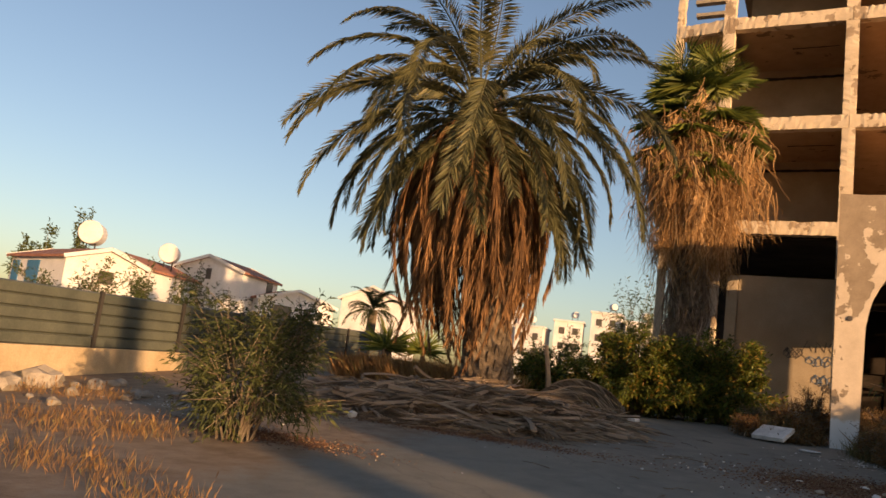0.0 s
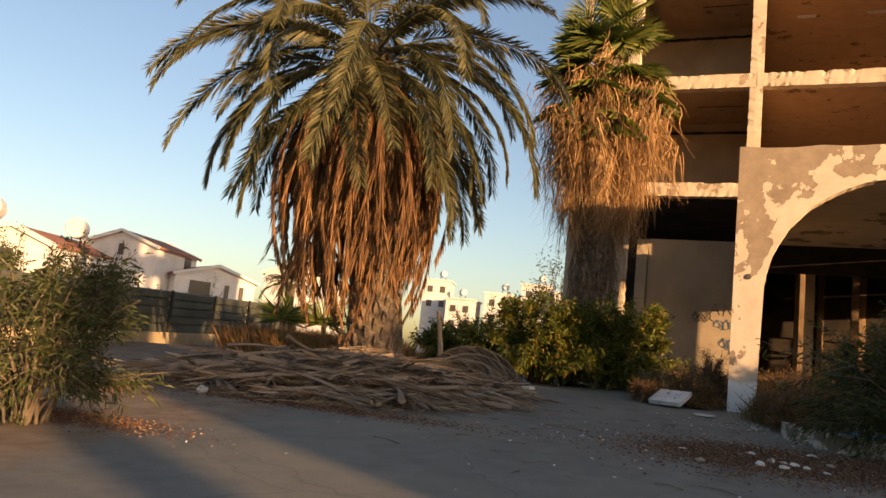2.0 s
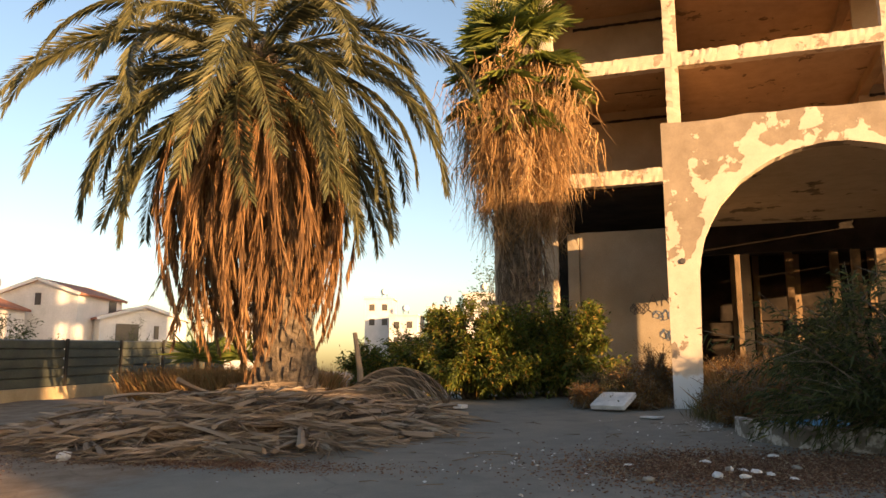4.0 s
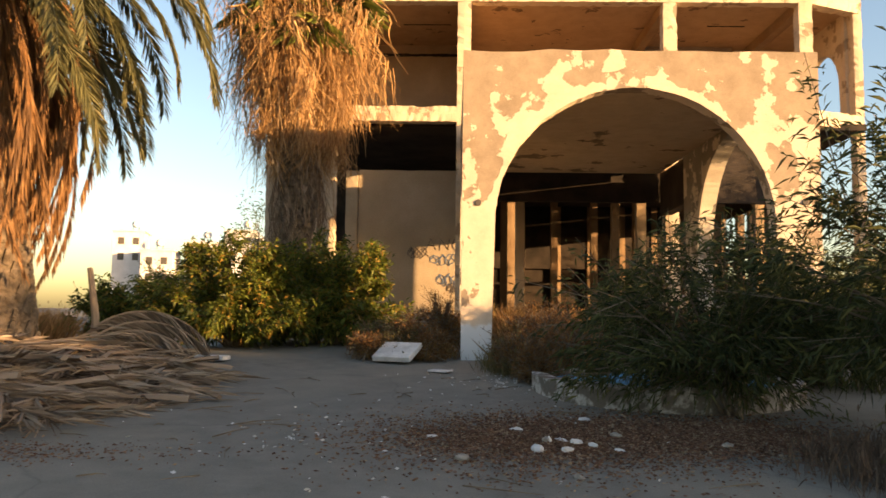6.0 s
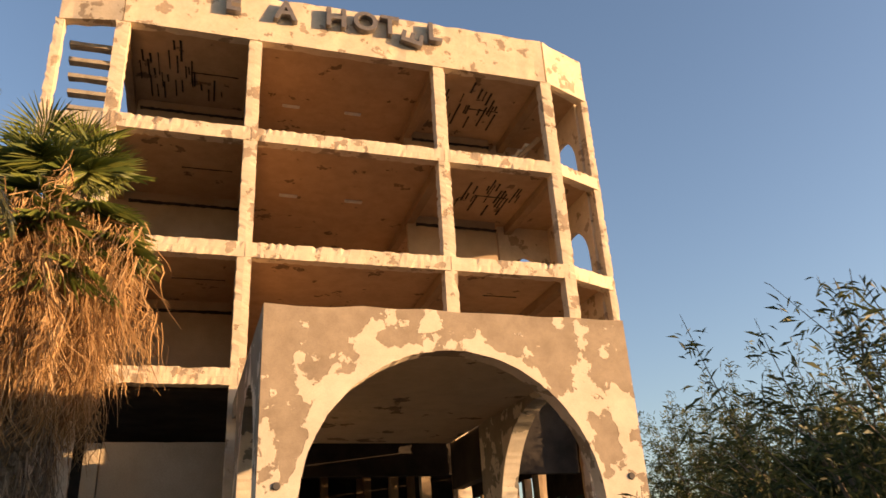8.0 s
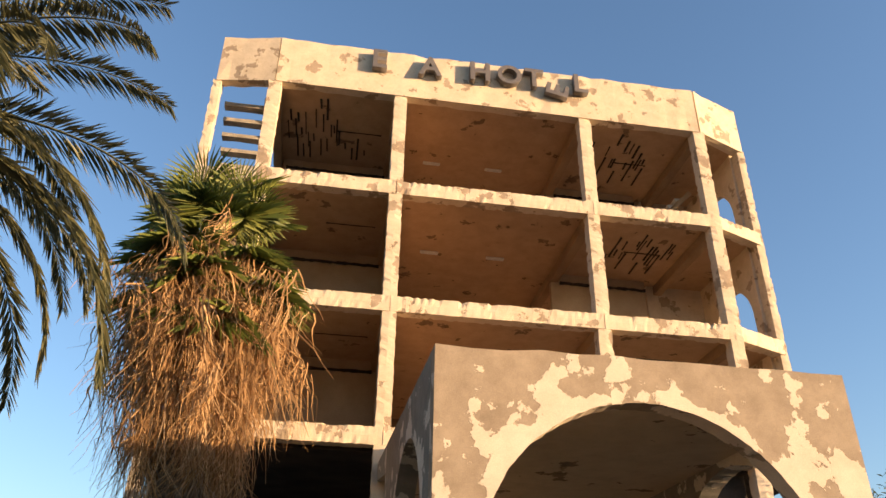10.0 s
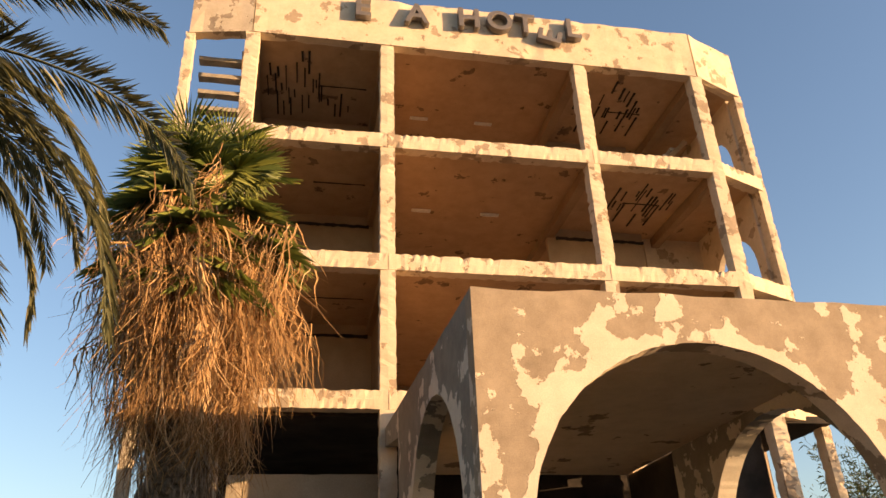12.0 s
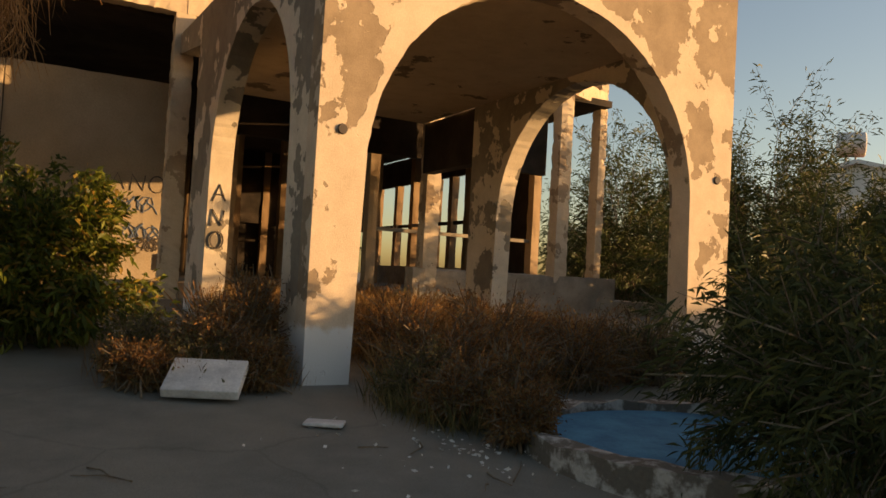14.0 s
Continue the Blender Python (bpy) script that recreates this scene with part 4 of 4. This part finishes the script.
twigs()
litter("leaf_litter", "rust-brown leaf litter on the tarmac", [(0.7, -5.8, 1.9, 1.4), (2.2, -5.6, 1.5, 1.0)], 26000, 0.04, M_LITTER, 71)
litter("leaf_litter", "reddish debris along the tarmac edge", [(-5.0, -6.6, 3.0, 0.5), (-6.2, -9.6, 1.6, 0.5), (-8.5, -7.5, 1.6, 1.0)], 7000, 0.035, M_LITTER, 72)


litter("litter_specks", "small pale scraps of litter on the tarmac", [(-1.5, -6.0, 4.0, 4.5), (0.5, -2.5, 2.0, 1.6), (-8.8, -8.6, 2.2, 1.8)], 110, 0.05, M_PAPER, 73)


def stone(name, label, at, size, mat, seed, category="debris", group=""):
    r = random.Random(seed)
    bm = bmesh.new()
    bmesh.ops.create_icosphere(bm, subdivisions=2, radius=0.5)
    for v in bm.verts:
        k = 1 + r.gauss(0, 0.12)
        v.co = Vector((v.co.x * size[0] * k, v.co.y * size[1] * k, v.co.z * size[2] * k))
    ob = part(name, bm, mat)
    ob.matrix_world = pose(at[0], at[1], ground_z(at[0], at[1]) + size[2] * 0.3, 0, 0, r.uniform(0, 360))
    tagged(ob, label, category, group)


rr = random.Random(5)
for k in range(15):
    stone("rubble_piece", "pale broken plaster piece on the tarmac", (rr.gauss(0.8, 0.7), rr.gauss(-5.9, 0.6)), (rr.uniform(0.05, 0.16), rr.uniform(0.05, 0.12), rr.uniform(0.03, 0.08)), M_PAPER if k % 3 else M_CONC, k, group="rubble pieces")
for k in range(14):
    stone("rubble_piece", "pale rubble piece by the boundary wall", (rr.gauss(-10.6, 0.8), rr.gauss(-8.6, 0.8)), (rr.uniform(0.1, 0.35), rr.uniform(0.1, 0.3), rr.uniform(0.06, 0.16)), M_CONC, 40 + k, group="rubble pieces by the wall")


def board(name, label, at, size, tilt, rz, mat):
    ob = part(name, box((-size[0] / 2, -size[1] / 2, 0), (size[0] / 2, size[1] / 2, size[2]), 0.012), mat)
    ob.matrix_world = pose(at[0], at[1], ground_z(at[0], at[1]) + at[2], tilt, 0, rz)
    tagged(ob, label, "board")


for k, (x, y, w) in enumerate(((-11.0, -9.9, 0.55), (-11.2, -9.2, 0.7), (-10.8, -10.6, 0.45), (-10.9, -8.4, 0.4))):
    stone("rubble_chunk", "grey broken concrete chunk against the low wall", (x, y), (w, w * 0.7, w * 0.6), M_CONC, 60 + k, group="chunks by the wall")
board("broken_panel", "white broken panel lying tilted in the weeds", (-1.0, -0.35, 0.13), (0.66, 0.5, 0.09), 26, -24, M_WHITE)
board("broken_panel", "small white flat shard on the tarmac", (-0.3, -1.5, 0.01), (0.32, 0.2, 0.03), 0, -30, M_WHITE)
stone("rubble_piece", "white stone at the edge of the frond heap", (-6.87, -6.7), (0.2, 0.15, 0.14), M_PAPER, 90)
board("broken_panel", "pale plank beside the fallen fronds", (-4.1, -0.5, 0.02), (0.9, 0.25, 0.07), 0, -12, M_WHITE)


# ---- round pool ----
def pool(at, radius):
    root = thing("round_pool", "low round pool with chipped rim and blue inside", "pool", (at[0], at[1], ground_z(at[0], at[1])))
    rim, inner = [], []
    n = 40
    r = random.Random(8)
    v, f = [], []
    for k in range(n):
        a = 2 * math.pi * k / n
        for rad, z in ((radius, -0.1), (radius + r.gauss(0, 0.01), 0.18 + r.gauss(0, 0.015)), (radius - 0.2 + r.gauss(0, 0.01), 0.18 + r.gauss(0, 0.015)), (radius - 0.2, -0.1)):
            v.append((math.cos(a) * rad, math.sin(a) * rad, z))
        o, p = k * 4, ((k + 1) % n) * 4
        f += [(o, p, p + 1, o + 1), (o + 1, p + 1, p + 2, o + 2), (o + 2, p + 2, p + 3, o + 3)]
    part("rim", mesh_of("rim", v, f, two_tone("chipped_rim_paint", (0.17, 0.145, 0.115), (0.52, 0.49, 0.44), 6.0, 30, lo=0.48, hi=0.6)), None, root, "chipped whitewashed rim")
    bm = bmesh.new()
    bmesh.ops.create_cone(bm, cap_ends=True, segments=40, radius1=radius - 0.21, radius2=radius - 0.21, depth=0.1, matrix=pose(0, 0, 0.06))
    part("basin", bm, M_POOL, root, "faded blue basin")


pool((2.5, -2.95), 1.62)


# ---- boundary wall and fence ----
def build_fence():
    a, b = Vector((-9.6, -19.0, 0)), Vector((-18.9, 14.0, 0))
    d = (b - a)
    L = d.length
    root = thing("boundary_fence", "low rendered wall carrying grey-green corrugated metal sheets", "fence")
    top = lambda q: 0.85 + 1.05 * q
    bot = lambda q: -0.1 + 0.65 * q
    n = Vector((d.y, -d.x, 0)).normalized()
    q = lambda y: (y + 19) / 33
    bm = bmesh.new()
    rows = []
    for i in range(34):
        t = i / 33
        p = a + d * t
        rows.append([bm.verts.new(p + n * s * 0.1 + Vector((0, 0, z))) for s, z in ((-1, -0.9), (-1, bot(t)), (1, bot(t)), (1, -0.9))])
    for u, w in zip(rows, rows[1:]):
        for i in range(4):
            bm.faces.new((u[i], u[(i + 1) % 4], w[(i + 1) % 4], w[i]))
    bmesh.ops.recalc_face_normals(bm, faces=bm.faces)
    part("wall", bm, two_tone("rendered_wall", (0.46, 0.35, 0.21), (0.60, 0.48, 0.31), 1.2, 30), root, "low rendered wall")
    posts = 11
    for i in range(posts):
        t0, t1 = i / posts, (i + 1) / posts
        p = a + d * t0
        part("post", rough_bar(p + n * 0.05 + Vector((0, 0, bot(t0) - 0.1)), p + n * 0.05 + Vector((0, 0, top(t0) + 0.03)), 0.07, 0.07, 0, 1), M_POST, root)
        # sheet with level corrugations
        v, f = [], []
        m = 40
        for k in range(m + 1):
            u = k / m
            off = -0.03 if k % 8 == 0 else 0.016
            for t in (t0 + 0.001, t1 - 0.001):
                v.append(a + d * t + n * off + Vector((0, 0, bot(t) + 0.004 + (top(t) - bot(t)) * u)))
            if k:
                f.append((2 * k - 2, 2 * k - 1, 2 * k + 1, 2 * k))
        me = mesh_of("sheet", v, f, M_METAL)
        ob = part("sheet", me, None, root)
        mod = ob.modifiers.new("thick", "SOLIDIFY")
        mod.thickness = 0.004


build_fence()


# ---- far houses ----
def gable(w, d, h, rise, over=0.4):
    """A pitched roof with thickness; the ridge runs along x."""
    v = []
    for x in (-w / 2 - over, w / 2 + over):
        v += [(x, -d / 2 - over, h - over * 2 * rise / d), (x, 0, h + rise), (x, d / 2 + over, h - over * 2 * rise / d), (x, d / 2 + over, h - over * 2 * rise / d - 0.22), (x, 0, h + rise - 0.22), (x, -d / 2 - over, h - over * 2 * rise / d - 0.22)]
    f = [(0, 1, 7, 6), (1, 2, 8, 7), (2, 3, 9, 8), (3, 4, 10, 9), (4, 5, 11, 10), (5, 0, 6, 11), (0, 5, 4, 1), (1, 4, 3, 2), (6, 7, 10, 11), (7, 8, 9, 10)]
    return v, f


def body_mesh(w, d, h, rise):
    v = [(-w / 2, -d / 2, -9), (w / 2, -d / 2, -9), (w / 2, d / 2, -9), (-w / 2, d / 2, -9), (-w / 2, -d / 2, h), (w / 2, -d / 2, h), (w / 2, d / 2, h), (-w / 2, d / 2, h), (-w / 2, 0, h + rise - 0.25), (w / 2, 0, h + rise - 0.25)]
    f = [(0, 1, 5, 4), (2, 3, 7, 6), (3, 0, 4, 8, 7), (1, 2, 6, 9, 5), (4, 5, 9, 8), (6, 7, 8, 9)]
    return v, f


def wing(parent, w, d, h, rise, at=(0, 0, 0), rz=0):
    m = pose(*at, 0, 0, rz)
    for nm, geo, mat in (("wall", body_mesh(w, d, h, rise), M_HOUSE), ("roof", gable(w, d, h, rise), M_TILE)):
        me = mesh_of(nm, *geo, mat)
        me.transform(m)
        part(nm, me, None, parent)
    # white eaves board
    for s in (-1, 1):
        x = s * (w / 2 + 0.41)
        for e in (-1, 1):
            z = h - 0.8 * rise / d
            bm = rough_bar((x, e * (d / 2 + 0.4), z - 0.12), (x, 0, h + rise - 0.1), 0.1, 0.32, 0, 3)
            bm.transform(m)
            part("eaves_board", bm, M_HOUSE, parent)


def window(parent, x0, x1, z0, z1, y, mat, m=Matrix(), sill=True):
    bm = box((x0, y - 0.06, z0), (x1, y + 0.06, z1))
    bm.transform(m)
    w = part("window", bm, mat, parent)
    bm = box((x0 - 0.12, y - 0.12, z0 - 0.15), (x1 + 0.12, y + 0.02, z0 - 0.004))
    bm.transform(m)
    part("sill", bm, M_HOUSE, w)


def tank(parent_label, at, r=0.9, stand=1.2):
    root = thing("water_tank", parent_label, "water tank", at)
    bm = bmesh.new()
    bmesh.ops.create_cone(bm, cap_ends=True, segments=18, radius1=r, radius2=r, depth=2.0 * r, matrix=pose(0, 0, stand + r, 90, 0, 40))
    bmesh.ops.bevel(bm, geom=bm.edges[:], offset=0.08, segments=1, affect="EDGES")
    part("drum", bm, M_HOUSE, root)
    for x in (-0.6, 0.6):
        part("leg", rough_bar((x, 0, -0.2), (x, 0, stand + 0.2), 0.1, 0.1, 0, 3), M_POST, root)


# houses face the walker: local -y looks to the lot
h1 = thing("house", "white bungalow with red tile roof and blue shutters", "house", (-60.5, 28.0, 3.2), -12)
wing(h1, 10.5, 7.0, 3.0, 1.1)
for x0, x1 in ((-4.8, -3.4), (-1.8, 0.6)):
    window(h1, x0, x1, 0.4, 2.4, -3.5, M_BLUE)
window(h1, -0.6, 0.7, 1.0, 2.1, -5.25, M_GLASSDARK, pose(0, 0, 0, 0, 0, 90))
tank("white roof water tank on a steel stand", (-62.0, 30.0, 7.1), 1.1, 0.9)
h1b = thing("house", "low white house with red roof behind the bungalow", "house", (-63.5, 38.0, 3.4), 106)
wing(h1b, 9.0, 7.0, 3.4, 1.3)
tank("white roof water tank on a steel stand", (-61.5, 39.0, 7.2), 1.0, 0.7)
h2 = thing("house", "white two-storey gabled house with a garage wing", "house", (-61.5, 51.0, 3.3), 106)
wing(h2, 9.5, 8.0, 5.2, 1.4, (-1.5, 1.5, 0), 0)
wing(h2, 7.5, 9.0, 2.9, 1.3, (1.5, -4.5, 0), -136)
turn = pose(1.5, -4.5, 0, 0, 0, -46)
window(h2, -2.9, -0.6, 0.0, 2.2, -3.76, M_GLASSDARK, turn)
window(h2, 1.0, 1.5, 0.7, 2.1, -3.76, M_GLASSDARK, turn)
window(h2, 2.7, 3.2, 0.7, 2.1, -3.76, M_GLASSDARK, turn)
window(h2, -0.3, 0.3, 3.9, 5.1, -6.26, M_GLASSDARK, pose(0, 1.5, 0, 0, 0, -90))
window(h2, 0.2, 1.8, 3.4, 4.8, -2.51, M_GLASSDARK)
h3 = thing("house", "white gabled house half behind the palm", "house", (-53.0, 67.5, 3.0), 106)
wing(h3, 8.5, 8.0, 5.2, 1.7, (0, 0, 0), 0)
window(h3, -3.0, -2.4, 3.4, 5.0, -4.0, M_GLASSDARK)
h4 = thing("house", "cream house at the end of the street", "house", (-72.0, 14.0, 3.2), -12)
wing(h4, 10.0, 8.0, 5.0, 1.5)

h5 = thing("house", "low pale house beyond the trees with a roof tank", "house", (56.5, 31.0, 7.6), 30)
wing(h5, 9.0, 7.0, 3.2, 0.9)
tank("grey round roof tank on a pale house", (54.6, 30.6, 11.6), 1.0, 0.8)
rt = random.Random(17)
for k in range(9):
    x = -66 + 7.0 * k + rt.gauss(0, 0.8)
    y = 146 + rt.gauss(0, 4)
    hh = rt.uniform(11.5, 16.5)
    root = thing("far_house", "distant white flat-roofed terrace house with roof tanks", "house", (x, y, 0), rt.uniform(8, 30), "distant terrace")
    part("wall", box((-3.0, -4, -3), (3.0, 4, hh)), M_HOUSE, root)
    part("roof", box((-3.3, -4.3, hh), (3.3, 4.3, hh + 0.35)), M_HOUSE, root)
    for fl in range(2):
        for sx in (-1.4, 1.4):
            part("window", box((sx - 0.6, -4.08, hh - 2.6 - 3.2 * fl), (sx + 0.6, -3.98, hh - 1.2 - 3.2 * fl)), M_GLASSDARK, root)
    tank("far white roof water tank", (x + rt.uniform(-1.5, 1.5), y, hh + 0.35), 0.7, 0.9)

# ---- far trees ----
for k, (x, y, h) in enumerate(((-89, 44, 9), (-86.5, 47, 11), (-91, 43, 8))):
    bush("cypress", "dark pointed cypress behind the houses", (x, y), (1.4, 1.4, h + 3), M_FARLEAF, 3000, 0.6, 0.2, 300 + k, 26, 0.1, category="tree", base=0.05, clump=0.1)
for k, (x, y, s) in enumerate(((-20.5, 1.0, 1.4), (-21.5, 5.0, 1.5), (-20.0, -2.5, 1.3), (-46, 40, 3), (-52, 33, 3))):
    bush("garden_shrub", "green garden shrub behind the boundary fence", (x, y), (2.2, 2.2, 1.2 + s), M_FARLEAF, 4000, 0.16, 0.05, 320 + k, 26, 0.1, base=0.1)
bush("pine_tree", "dark pine behind the oleander", (-13.0, 40.0, 0.0), (2.4, 2.4, 8.2), M_FARLEAF, 5000, 0.35, 0.08, 340, 40, 0.1, category="tree", base=0.1)
bush("pine_tree", "green trees beyond the lot", (-21.0, 45.0, 0.0), (5.0, 3.0, 4.2), M_FARLEAF, 6000, 0.35, 0.1, 341, 40, 0.1, category="tree", base=0.1)


def yucca(at, seed):
    r = np.random.default_rng(seed)
    root = thing("yucca", "spiky yucca rosette by the fence", "plant", at)
    part("trunk", mesh_of("trunk", *tube([(0, 0, 0), (0.03, 0, 0.5), (0, 0, 1.0)], [0.12, 0.1, 0.08], 8), M_BARK), None, root)
    n = 110
    d = r.normal(size=(n, 3))
    d[:, 2] = np.abs(d[:, 2]) * 0.9 - 0.15
    p = np.tile([0, 0, 1.0], (n, 1)) + r.normal(0, 0.05, (n, 3))
    part("foliage", mesh_of("foliage", *leaves(p, d, 1.15, 0.07, r, 0.08), M_FAN), None, root)


for k, (x, y) in enumerate(((-13.3, 4.6), (-12.4, 5.6), (-14.2, 6.4))):
    yucca((x, y, 0.1), 350 + k)


def small_palm(at):
    root = thing("small_palm", "distant bushy palm before the white house", "palm tree", at)
    part("trunk", mesh_of("trunk", *tube([(0, 0, 0), (0, 0, 4.0)], [0.4, 0.35], 10), M_BARK), None, root)
    me = [frond_mesh("frond", M_FARLEAF, 2.6, a, 90, 40, 0.5, radians(45), 360 + a, 0.3) for a in (75, 40, 5)]
    r = np.random.default_rng(9)
    for k in range(36):
        place_leaf("frond", me[k % 3], root, (0, 0, 4.0), k * 47.0, r.normal(0, 8), r.uniform(0.8, 1.1))


small_palm((-31.5, 32.0, 0.4))


# ---- unseen blocks towards the sunset, behind the walker, added to cast shade ----
def shade_row():
    c = Vector((SUN_AZ[0], SUN_AZ[1], 0)) * 36
    perp = Vector((-SUN_AZ[1], SUN_AZ[0], 0))
    # spans and heights shape the shade line and the sunlit streaks
    for k, (p0, p1, h) in enumerate(((-9.9, -6.2, 7.0), (-6.2, -5.0, 4.5), (-5.0, 8.0, 4.2), (8.0, 26.0, 4.1), (-11.8, -11.1, 7.0), (-26.0, -18.0, 5.0))):
        root = thing("shade_blocker", "unseen plain block added to shade the lot", "building", (c.x, c.y, 0), math.degrees(math.atan2(perp.y, perp.x)))
        part("wall", box((p0, -6, -3), (p1, 0, h - 0.25)), M_HOUSE, root)
        part("roof", box((p0, -6.1, h - 0.246), (p1, 0.1, h)), M_CONC, root)


shade_row()
